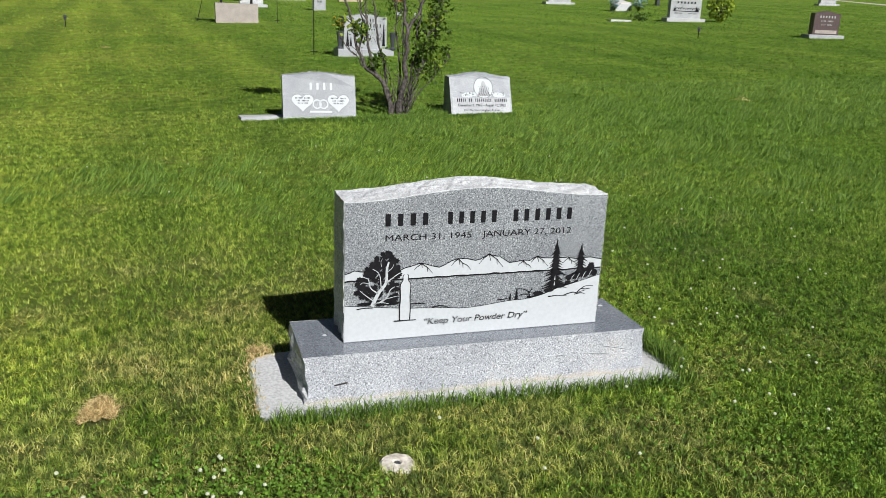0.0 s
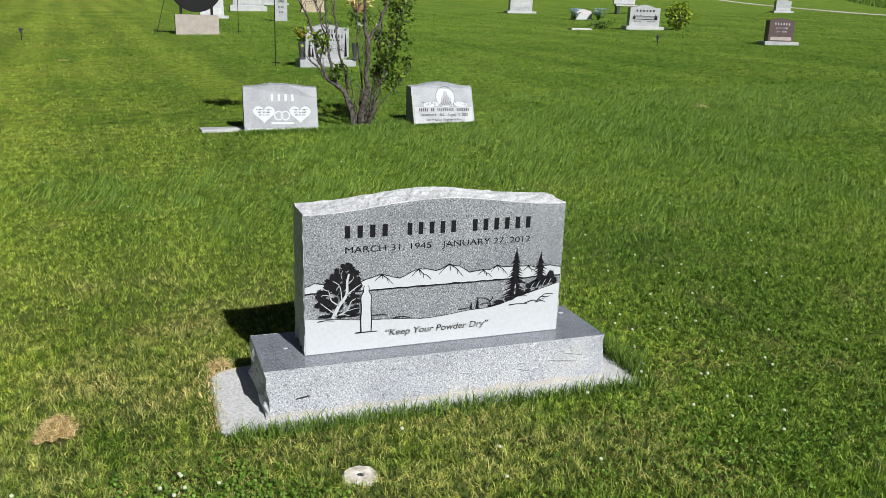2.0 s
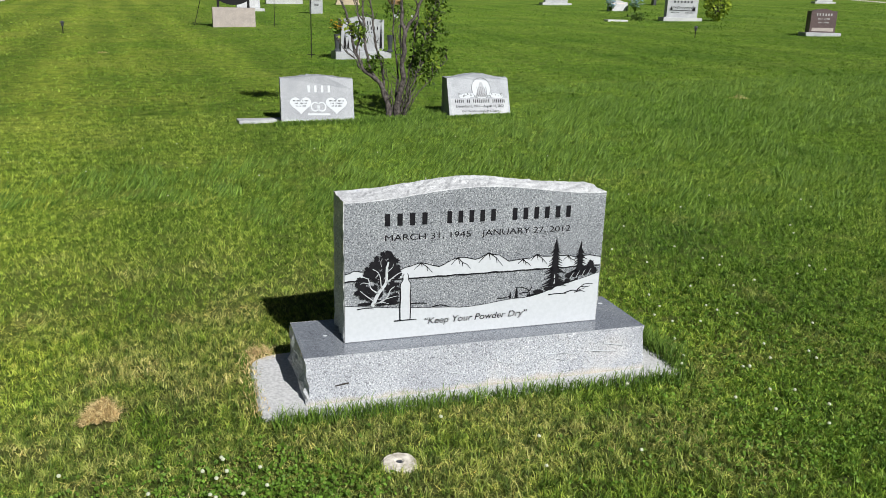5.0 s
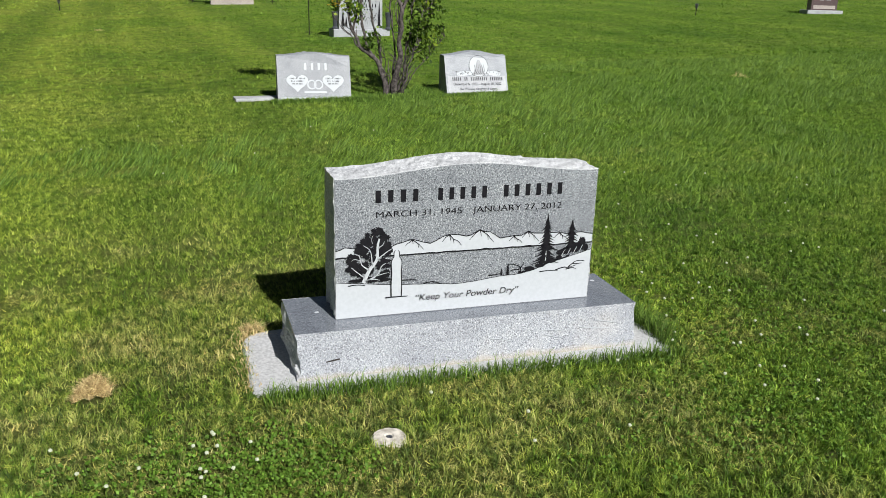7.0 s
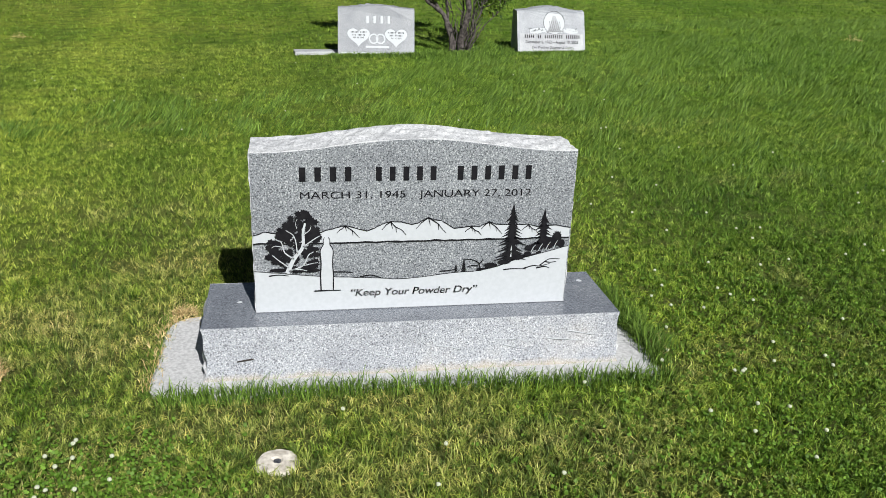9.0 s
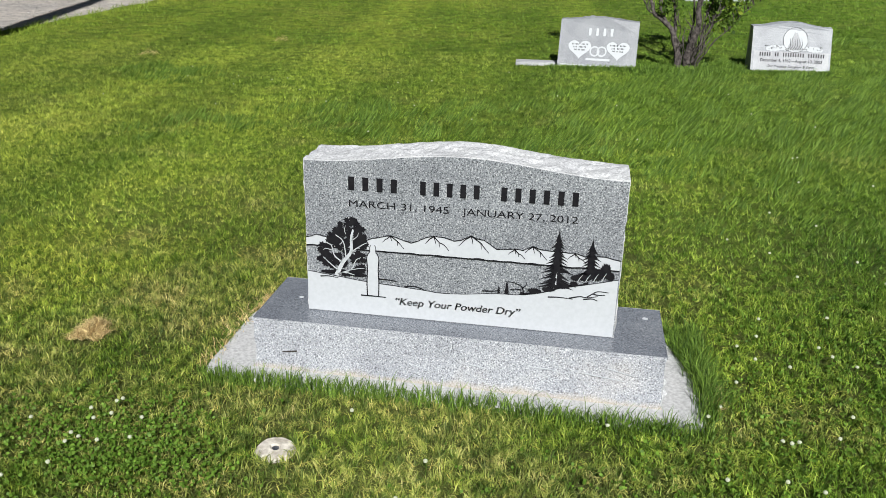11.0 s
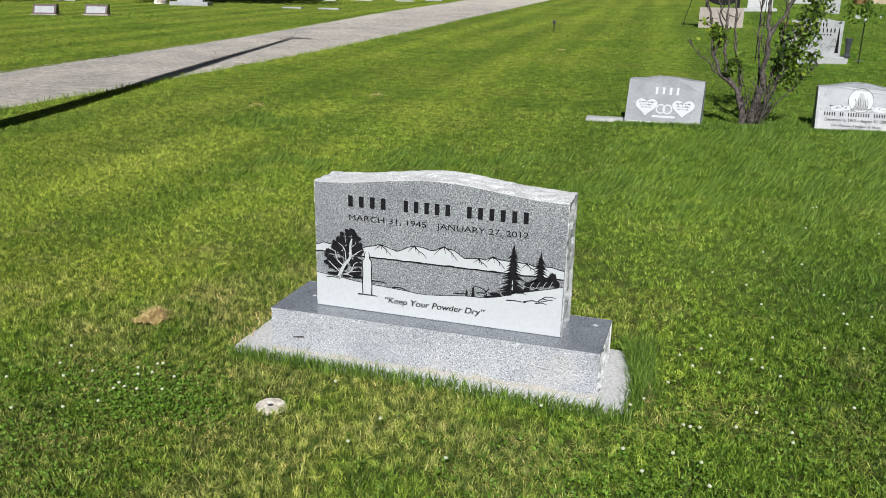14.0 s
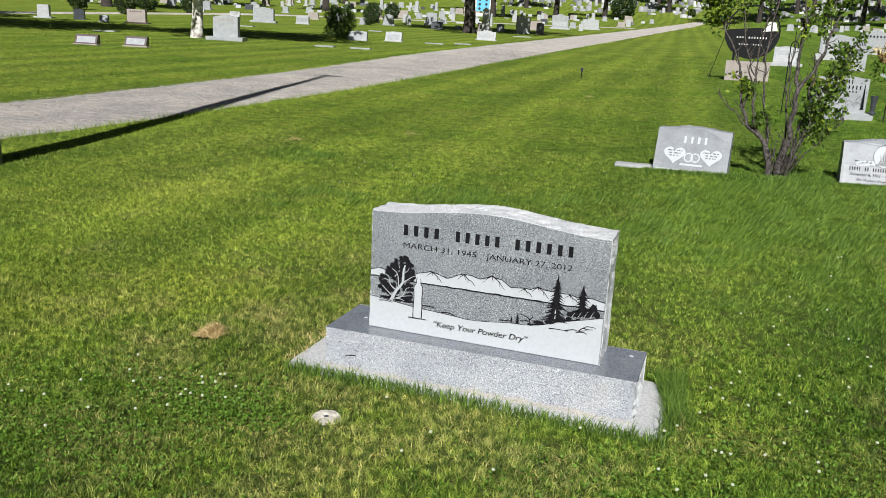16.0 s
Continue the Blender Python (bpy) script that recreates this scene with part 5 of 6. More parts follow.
    grow(0.014, 0.004, (0.14, -0.04, -0.05), (0.19, -0.06, 0.22), (0.22, -0.06, 0.50), (0.30, -0.04, 0.80), (0.38, -0.02, 1.1))
    grow(0.011, 0.003, (0.16, 0.0, -0.05), (0.28, -0.02, 0.22), (0.42, -0.05, 0.44), (0.55, -0.08, 0.60))
    grow(0.010, 0.003, (0.10, 0.0, 0.60), (0.04, -0.03, 0.78), (0.02, -0.05, 0.95))
    for k in range(9):
        bx, dx = rng.uniform(-0.10, 0.18), rng.normal(0.04, 0.06)
        top = rng.uniform(0.15, 0.5)
        grow(0.010, 0.004, (bx, rng.normal(0, 0.04), -0.05), (bx + dx * 0.5, rng.normal(0, 0.05), top * 0.5), (bx + dx, rng.normal(0, 0.06), top))
    every = np.array([tuple(q) for p in paths for q in p if q.z > 0.35])
    twigs = bmesh.new()
    green, lime = [], []
    clusters = ((0.34, -0.02, 0.70, 0.15, 34), (0.27, 0.02, 0.50, 0.10, 18), (0.40, 0.12, 0.90, 0.13, 24), (0.53, 0.26, 1.22, 0.13, 26), (0.48, 0.2, 1.05, 0.08, 7),
                (0.20, 0.0, 1.48, 0.11, 12), (0.40, 0.2, 1.72, 0.15, 22), (0.26, 0.05, 1.75, 0.14, 14), (-0.72, 0.34, 1.60, 0.17, 44), (-0.56, 0.28, 1.76, 0.13, 22), (-0.25, 0.2, 1.75, 0.14, 20),
                (-0.34, 0.12, 0.80, 0.08, 7), (-0.16, 0.06, 0.60, 0.07, 8), (-0.05, 0.1, 1.9, 0.14, 14), (-0.42, 0.2, 0.95, 0.07, 5), (0.30, 0.0, 0.98, 0.09, 8))
    for cx, cy, cz, r, k in clusters:
        for _ in range(k):
            c = Vector((rng.normal(cx, r * 0.55), rng.normal(cy, r * 0.5), rng.normal(cz, r * 0.6)))
            q = Vector(every[np.argmin(np.linalg.norm(every - np.array(c) + np.array([0, 0, 0.06]), axis=1))])
            tube(twigs, [q, q.lerp(c, 0.55) + Vector((0, 0, 0.012)), c], [0.004, 0.003, 0.0015], 4)
            n = rng.poisson(18)
            along = rng.uniform(0.45, 1.1, (n, 1))
            pts = np.array(q) * (1 - along) + np.array(c) * along + rng.normal(0, 0.028, (n, 3))
            (lime if rng.random() < (0.5 if cx < -0.4 else 0.12) else green).append(pts)
    tagged(part("twig", twigs, M_BARK, t), kind="stuff")
    tagged(leaves("foliage", np.concatenate(green), 0.044, M_LEAF, t, rng, 0.62), kind="stuff")
    tagged(leaves("young_foliage", np.concatenate(lime), 0.048, M_LIME, t, rng, 0.62), "fresh lime green leaves", kind="stuff")


make_shrub()


def round_shrub(name, x, y, r, h, mat, label, count=1500, seed=5, size=0.12, square=0.0):
    t = thing(name, x, y, gz(x, y), 0, label, "shrub")
    rng = np.random.default_rng(seed)
    bm = bmesh.new()
    for k in range(7):
        a = k * 0.9
        tube(bm, [(0.1 * r * math.cos(a), 0.1 * r * math.sin(a), -0.03), (0.35 * r * math.cos(a), 0.35 * r * math.sin(a), h * 0.5), (0.5 * r * math.cos(a), 0.5 * r * math.sin(a), h * 0.85)], [0.03, 0.02, 0.008], 5)
    part("stem", bm, M_TRUNK, t)
    d = rng.normal(size=(count, 3))
    d /= (np.sum(np.abs(d) ** (2 + square), axis=1) ** (1 / (2 + square)))[:, None]
    rad = rng.uniform(0.55, 1.05, count) ** 0.6 * (1 + 0.22 * np.sin(d[:, 0] * 5 + seed) * np.cos(d[:, 1] * 4 + d[:, 2] * 5))
    c = d * rad[:, None] * np.array([r, r, h * 0.5]) + np.array([0, 0, h * 0.52])
    c[:, 2] = np.maximum(c[:, 2], 0.03)
    tagged(leaves("foliage", c, size, mat, t, rng, 0.6), kind="stuff")
    return t


round_shrub("lime_shrub", 18.75, 26.6, 0.42, 0.95, M_LIME, "lime green rounded shrub beside a gravestone", 900, 3, 0.12)
round_shrub("clipped_bush", -17.6, 38.6, 0.60, 1.45, M_HEDGE, "dark green clipped evergreen bush with brown foot", 7500, 6, 0.085, 2.5)
round_shrub("young_conifer", -27.3, 63.6, 0.5, 1.2, M_CONIFER, "small dark green conifer among gravestones", 900, 8, 0.12)


def make_tree(name, x, y, r0, h, bare, crown_r, bark, leaf, label, seed, count=5200, size=0.30, floor=0.0):
    """Tapered trunk with limbs, and a crown of many small leaves in uneven clumps."""
    t = thing(name, x, y, gz(x, y), 0, label, "tree")
    rng = np.random.default_rng(seed)
    bm = bmesh.new()
    p = smooth_path([(0, 0, -0.2), (0.05, 0.02, h * 0.15), (0.12 * rng.normal(), 0.1, h * 0.4), (0.3 * rng.normal(), 0.2, h * 0.7), (0.3 * rng.normal(), 0.1, h * 0.95)], 7)
    tube(bm, p, [r0 * (1.25 if i == 0 else 1) * (1 - 0.85 * i / len(p)) * (1 + 0.1 * noise.noise(q * 2)) for i, q in enumerate(p)], 12)
    trunk = part("trunk", bm, bark, t, "", True)
    limbs = bmesh.new()
    tips = []
    for k in range(14):
        a = k * 2.4 + rng.uniform(-0.4, 0.4)
        z0 = h * (bare + (0.85 - bare) * k / 14)
        ln = crown_r * (1.0 - 0.45 * k / 14) * rng.uniform(0.7, 1.05)
        b = Vector((math.cos(a) * ln, math.sin(a) * ln, z0 + ln * rng.uniform(0.2, 0.6)))
        tube(limbs, [(0, 0, z0), (b.x * 0.5, b.y * 0.5, z0 + (b.z - z0) * 0.35), b], [r0 * 0.32, r0 * 0.2, r0 * 0.05], 6)
        tips += [(b, 1.0), (Vector((b.x * 0.6, b.y * 0.6, z0 + (b.z - z0) * 0.6)), 0.9)]
    part("limb", limbs, bark, trunk)
    tips.append((Vector((0, 0, h)), 1.2))
    cs = []
    for c, s in tips:
        n = int(count / len(tips))
        d = rng.normal(size=(n, 3))
        d /= np.linalg.norm(d, axis=1)[:, None]
        cs.append(np.array(c) + d * (rng.uniform(0.3, 1.0, n) ** 0.5)[:, None] * np.array([1, 1, 0.75]) * crown_r * 0.36 * s)
    cs = np.concatenate(cs)
    cs = cs[cs[:, 2] > floor]
    tagged(leaves("crown", cs, size, leaf, t, rng, 0.6), kind="stuff")
    return t


make_tree("pale_trunk_tree", -19.5, 29.4, 0.27, 7.0, 0.42, 5.6, M_BIRCH, M_CROWN, "tall tree with pale peeling bark on its trunk", 21, 11000, 0.34, 3.3)
make_tree("shade_tree", -27.6, 23.6, 0.35, 8.5, 0.42, 5.5, M_TRUNK, M_CROWN, "leafy shade tree on the lawn across the lane", 25, 7000, 0.40, 3.4)
make_tree("dark_trunk_tree", -18.5, 62.4, 0.52, 10.0, 0.42, 7.5, M_TRUNK, M_CROWN, "large dark-trunked shade tree beside the lane", 22, 12000, 0.42, 3.6)
far_tree = make_tree("shade_tree", -21.9, 148.0, 0.50, 12.0, 0.30, 5.5, M_TRUNK, M_CROWN, "large shade tree on the far cemetery hill", 23, 2500, 0.72)
tagged(far_tree, group="trees on the far hill")
for tx, ty, rz, s in ((-33, 118, 40, 1.0), (-48, 96, 100, 1.1), (-52, 62, 160, 0.9), (-38, 24, 70, 0.8), (-60, 88, 10, 1.1), (-70, 70, 200, 1.1), (-14, 178, 250, 1.0), (6, 170, 310, 1.1), (22, 150, 30, 0.9), (-40, 165, 80, 1.2), (-5, 205, 130, 1.2), (36, 190, 200, 1.2), (-62, 130, 20, 1.0), (-80, 110, 60, 1.2), (14, 200, 140, 1.1), (-26, 128, 15, 1), (-44, 140, 200, 1), (-70, 150, 100, 1), (-95, 120, 10, 1), (-30, 190, 60, 1), (-55, 185, 220, 1), (28, 175, 90, 1), (48, 165, 200, 1), (-85, 170, 140, 1), (-2, 150, 300, 1), (12, 138, 20, 1), (30, 142, 75, 1), (45, 150, 160, 1), (60, 172, 220, 1), (20, 166, 290, 1), (3, 162, 340, 1), (40, 176, 50, 1), (57, 150, 110, 1), (72, 165, 10, 1), (10, 185, 80, 1), (25, 190, 130, 1), (-18, 196, 30, 1)):
    copy_thing(far_tree, Matrix.Translation((tx, ty, gz(tx, ty))) @ Matrix.Rotation(radians(rz), 4, "Z"))
conifer = round_shrub("conifer", -18.4, 144.7, 2.0, 4.2, M_CONIFER, "dark broad conifer on the far hill", 2200, 14, 0.4)
tagged(conifer, group="evergreens on the far hill")
for tx, ty in ((-46, 52), (-44.5, 58), (-42.5, 61), (-40, 50), (10, 150), (-9, 170), (-34, 84), (-30, 70)):
    copy_thing(conifer, Matrix.Translation((tx, ty, gz(tx, ty))) @ Matrix.Scale(0.38, 4))

# ---- gravestones across the lane, and the hill ----
for args in (
    ("large_monument", -17.8, 28.9, 14, 1.0, 0.78, 0.3, M_MID, "large weathered pinkish-grey monument on a wide pale base", 0.05, (0.5, 0.16), M_GREY, 0, 2, M_PINK, None),
    ("slant_gravestone", -17.5, 20.9, 18, 0.68, 0.28, 0.3, M_MAROON, "low maroon slant marker with a pale lettered face", 0.0, (0.1, 0.05), M_PINK, 0.16, 0, None, (0.14, 0.80, M_MID)),
    ("slant_gravestone", -16.3, 21.7, 18, 0.68, 0.28, 0.3, M_MAROON, "low maroon slant marker with a pale lettered face", 0.0, (0.1, 0.05), M_PINK, 0.16, 0, None, (0.14, 0.80, M_MID)),
    ("white_gravestone", -34.4, 36.6, 20, 0.62, 0.62, 0.25, M_PALE, "white gravestone on a wide base", 0.0, (0.35, 0.1), M_PALE, 0, 0, None, None),
    ("blue_gravestone", -33.0, 37.7, 20, 0.56, 0.5, 0.2, M_DARK, "dark blue-black polished gravestone", 0.05, (0.1, 0.05), M_DARK, 0, 0, None, None),
    ("red_gravestone", -29.6, 38.2, 18, 1.0, 0.66, 0.3, M_PINK, "reddish granite gravestone on a dark base", 0.0, (0.3, 0.1), M_MAROON, 0, 1, M_TRUNK, (0.2, 0.8, M_PINK)),
    ("small_gravestone", -30.5, 36.7, 18, 0.45, 0.34, 0.25, M_GREY, "small grey slanted gravestone", 0.0, (0.1, 0.05), M_GREY, 0.1, 1, M_INK, None),
    ("broad_gravestone", -31.1, 53.6, 14, 1.5, 0.85, 0.3, M_GREY, "broad grey granite gravestone with a gently curved top", 0.08, (0.4, 0.14), M_GREY, 0, 2, M_PALE, None),
    ("white_gravestone", -33.7, 53.9, 14, 0.75, 0.55, 0.3, M_PALE, "white slanted gravestone with dark lettering bars", 0.0, (0.1, 0.08), M_PALE, 0.15, 2, M_INK, None),
    ("white_gravestone", -29.1, 55.7, 14, 0.9, 0.5, 0.3, M_PALE, "white gravestone with a grey panel", 0.04, (0.15, 0.08), M_PALE, 0, 0, None, (0.2, 0.8, M_GREY)),
    ("pale_gravestone", -16.1, 37.5, 12, 0.9, 0.45, 0.3, M_GREY, "pale grey gravestone with sloping shoulders", 0.04, (0.1, 0.0), None, 0.1, 1, M_TRUNK, None),
    ("white_gravestone", -14.9, 39.1, 10, 0.82, 0.42, 0.3, M_PALE, "white slant marker with etched panel", 0.03, (0.1, 0.06), M_PALE, 0.15, 0, None, (0.15, 0.8, M_GREY)),
    ("white_gravestone", -13.3, 49.8, 8, 1.15, 0.48, 0.3, M_PALE, "white curved gravestone with an etched oval", 0.08, (0.15, 0.05), M_PALE, 0.15, 0, None, (0.25, 0.7, M_GREY)),
    ("grey_gravestone", -28.5, 81.2, 10, 1.1, 0.85, 0.3, M_GREY, "grey gravestone with a pale base", 0.06, (0.35, 0.14), M_PALE, 0, 1, M_PALE, None),
    ("white_gravestone", -15.8, 68.4, 6, 1.1, 1.2, 0.5, M_PALE, "tall white gravestone on a grey base", 0.0, (0.1, 0.1), M_GREY, 0, 0, None, None),
    ("dark_gravestone", -14.6, 69.5, 6, 0.6, 0.8, 0.3, M_DARK, "dark granite gravestone in shade", 0.05, (0.1, 0.1), M_DARK, 0, 0, None, None),
    ("grey_gravestone", -17.0, 88.7, 6, 1.7, 1.2, 0.4, M_GREY, "broad grey gravestone beside the lane", 0.15, (0.4, 0.18), M_PALE, 0, 0, None, (0.15, 0.5, M_PALE)),
    ("white_gravestone", -14.6, 93.5, 6, 1.7, 0.95, 0.4, M_PALE, "broad white gravestone beside the lane", 0.06, (0.35, 0.14), M_PALE, 0, 0, None, (0.2, 0.8, M_PALE)),
):
    based_stone(*args)
for fx, fy, fw in ((-13.9, 29.9, 0.76), (-12.5, 30.2, 0.8), (-12.1, 41.7, 0.85), (-23.5, 28.8, 0.95), (-13.8, 60.6, 1.3), (-17.4, 39.6, 0.9), (-13.0, 39.9, 0.9), (-21.6, 52.0, 0.9), (-27.0, 45.0, 0.9)):
    flat_plate(fx, fy, fw, 0.45, 12, M_GREY, "flat grey marker flush with the lawn", 0.045)


def notice_board(x, y):
    t = thing("notice_board", x, y, gz(x, y), 6, "white framed notice board with a sky blue poster", "notice board")
    for s in (-0.85, 0.85):
        bm = bmesh.new()
        box(bm, s, 0, 1.4, 0.12, 0.12, 3.0, 0.01)
        part("post", bm, M_WHITE, t)
    bm = bmesh.new()
    box(bm, 0, 0, 2.0, 1.6, 0.08, 1.7, 0.01)
    part("board", bm, M_SKYBLUE, t, "sky blue poster")
    bm = bmesh.new()
    for k in range(6):
        cx, cz = -0.4 + 0.8 * (k % 2), 1.45 + 0.5 * (k // 2)
        add_poly(bm, [(cx + 0.16 * math.cos(a), cz + 0.16 * math.sin(a)) for a in np.linspace(0, 2 * math.pi, 17)[:-1]], -0.045, 0.004)
    part("disc_mark", bm, M_DARK, t, "dark round marks")
    bm = bmesh.new()
    box(bm, 0, 0, 0.75, 1.7, 0.1, 0.4, 0.01)
    part("lower_panel", bm, M_WHITE, t)


notice_board(-28.4, 98.2)


def utility_pole():
    x, y = -4.52, 5.16
    t = thing("utility_pole", x, y, gz(x, y), 0, "tall weathered grey pole beside the gravel lane", "pole")
    bm = bmesh.new()
    tube(bm, [(0, 0, -0.3), (0, 0, 0.6), (0, 0, 5), (0, 0, 9.6), (0, 0, 10.3)], [0.18, 0.17, 0.12, 0.075, 0.04], 14)
    part("shaft", bm, M_POLE, t, "", True)
    bm = bmesh.new()
    box(bm, 0.1, 0, 10.2, 0.7, 0.09, 0.10, 0.01)
    part("crosspiece", bm, M_POLE, t)


utility_pole()


def hill_stones():
    """Prototypes of simple gravestones, repeated in rows over the far hill."""
    rng = random.Random(7)
    protos = []
    for w, h, d, cr, bs, mat, sl, lab in (
        (0.9, 0.75, 0.3, 0.08, (0.3, 0.15), M_GREY, 0, "grey gravestone in the far cemetery"), (0.6, 0.9, 0.15, 0.06, (0.1, 0.1), M_PALE, 0, "white upright gravestone in the far cemetery"),
        (1.3, 0.8, 0.35, 0.0, (0.4, 0.18), M_PINK, 0, "pinkish gravestone in the far cemetery"), (0.7, 0.4, 0.35, 0.0, (0.1, 0.05), M_PALE, 0.16, "low white slant marker in the far cemetery"),
        (0.55, 1.5, 0.5, 0.1, (0.4, 0.3), M_PALE, 0, "tall white monument in the far cemetery"), (0.9, 0.5, 0.3, 0.05, (0.2, 0.1), M_DARK, 0.1, "dark gravestone in the far cemetery"),
        (0.8, 0.15, 0.5, 0.0, (0.1, 0.0), M_CONC, 0, "low flat gravestone in the far cemetery")):
        protos.append((w, h, d, cr, bs, mat, sl, lab))
    made = {}
    count = 0
    for row in range(40):
        y = 64 + row * 2.6
        for k in range(30):
            x = -84 + k * 4.4 + rng.uniform(-1.6, 1.6)
            yy = y + rng.uniform(-0.9, 0.9)
            lane = -10.0 if yy < 100 else -9.4 + (yy - 100) * 0.07
            if abs(x - lane) < 4.5 or (x > -5 and yy < 118) or (-5 < x < 3 and yy < 175) or rng.random() < 0.42:
                continue
            if abs(x + 40) < 3.5 and yy < 90:
                continue
            if x > 25 or count > 290:
                continue
            i = rng.choices(range(7), (5, 4, 2, 4, 1, 1, 2))[0]
            count += 1
            m = pose(x, yy, gz(x, yy) - 0.02, 0, 0, 8 + rng.uniform(-8, 8)) @ Matrix.Scale(rng.uniform(0.62, 0.95), 4)
            if i not in made:
                w, h, d, cr, bs, mat, sl, lab = protos[i]
                made[i] = based_stone("hill_gravestone", x, yy, 8, w, h, d, mat, lab, cr, bs, mat, sl, 0, None, None, "gravestones on the far hill", 0.006, 0.15)[0]
            else:
                copy_thing(made[i], m)


hill_stones()


def distant_stones():
    """The rows too far off to be told apart: small uprights in one mesh."""
    rng = np.random.default_rng(17)
    n = 4600
    x, y = rng.uniform(-150, 90, n), rng.uniform(100, 300, n)
    y = np.round(y / 3.2) * 3.2 + rng.normal(0, 0.3, n)
    k = (np.abs(x + 8 - (y - 100) * 0.07) > 4.5) & ((y > 165) | (x < -88) | (x > 26))
    x, y = x[k], y[k]
    n = len(x)
    w, h, d = rng.uniform(0.5, 1.3, n), rng.uniform(0.35, 1.2, n), rng.uniform(0.2, 0.4, n)
    z = ground_z(x, y) - 0.05
    out = np.array([[-1, -1, 0], [1, -1, 0], [1, 1, 0], [-1, 1, 0], [-1, -1, 0.88], [1, -1, 0.88], [1, 1, 0.88], [-1, 1, 0.88], [0, -1, 1], [0, 1, 1]], float)
    v = np.stack([x, y, z], 1)[:, None, :] + out[None] * np.stack([w / 2, d / 2, h], 1)[:, None, :]
    face = np.array([0, 1, 5, 8, 4, 2, 3, 7, 9, 6, 1, 2, 6, 5, 3, 0, 4, 7, 4, 8, 9, 7, 8, 5, 6, 9])
    starts = np.array([0, 5, 10, 14, 18, 22])
    ob = polys_mesh("distant_gravestones", v.reshape(-1, 3), ((np.arange(n) * 10)[:, None] + face[None]).ravel(), ((np.arange(n) * 26)[:, None] + starts[None]).ravel(), M_FARSTONE)
    tagged(ob, "rows of small grey and white gravestones up the hill", "gravestones", kind="stuff")


distant_stones()


# ---- far edge of the lawn ----
def field_edge():
    rng = np.random.default_rng(44)
    n = 26000
    u = rng.uniform(0, 1, n)
    x = 46 + 60 * u + rng.uniform(0, 22, n)
    y = 34 + 75 * u + rng.uniform(-10, 4, n) * 0 + rng.uniform(-6, 6, n) * 0.1
    ob = blades("tall_field_grass", x, y, ground_z(x, y) - 0.05, rng.uniform(0.5, 1.1, n), rng.uniform(0.06, 0.14, n), rng.uniform(0.1, 0.5, n), M_TUFT, rng, True)
    tagged(ob, "tall dark green field grass beyond the mown lawn", "field", kind="stuff")


field_edge()
road_strip("field_path", [(40.2, 41.0, 20), (44.8, 45.6, 40.5), (53.2, 54.0, 58), (63.2, 64.1, 79), (76, 77.2, 104)], "pale narrow path along the edge of the lawn", 0.05, 0.05)


# ---- lawn ----
def in_view(x, y, soft=None):
    """The stretch of lawn in front of the walk; soft: a random shift of its edges."""
    e = 0.0 if soft is None else soft
    return (x > 1.35 - 1.25 * (y + 0.4) - e) & (x < 1.08 * y + 0.40 + e)


def clear(x, y):
    slab = np.abs((x - 0.905) / 0.728) ** np.where(x < 0.9, 8, 9) + np.abs((y - 2.535) / np.where(y < 2.535, 0.250 + 0.038 * np.clip((x - 0.905) / 0.73, 0, 1), 0.250)) ** np.where(x < 0.9, 8, 9) < 1
    mark = np.hypot(x - 0.517, y - 1.988) < 0.05
    road = (x < -5.45) & (x > -8.3) & (y < 60)
    tuft = np.hypot((x + 0.30) / 0.055, (y - 2.475) / 0.062) < 1
    return ~(slab | mark | road | tuft)


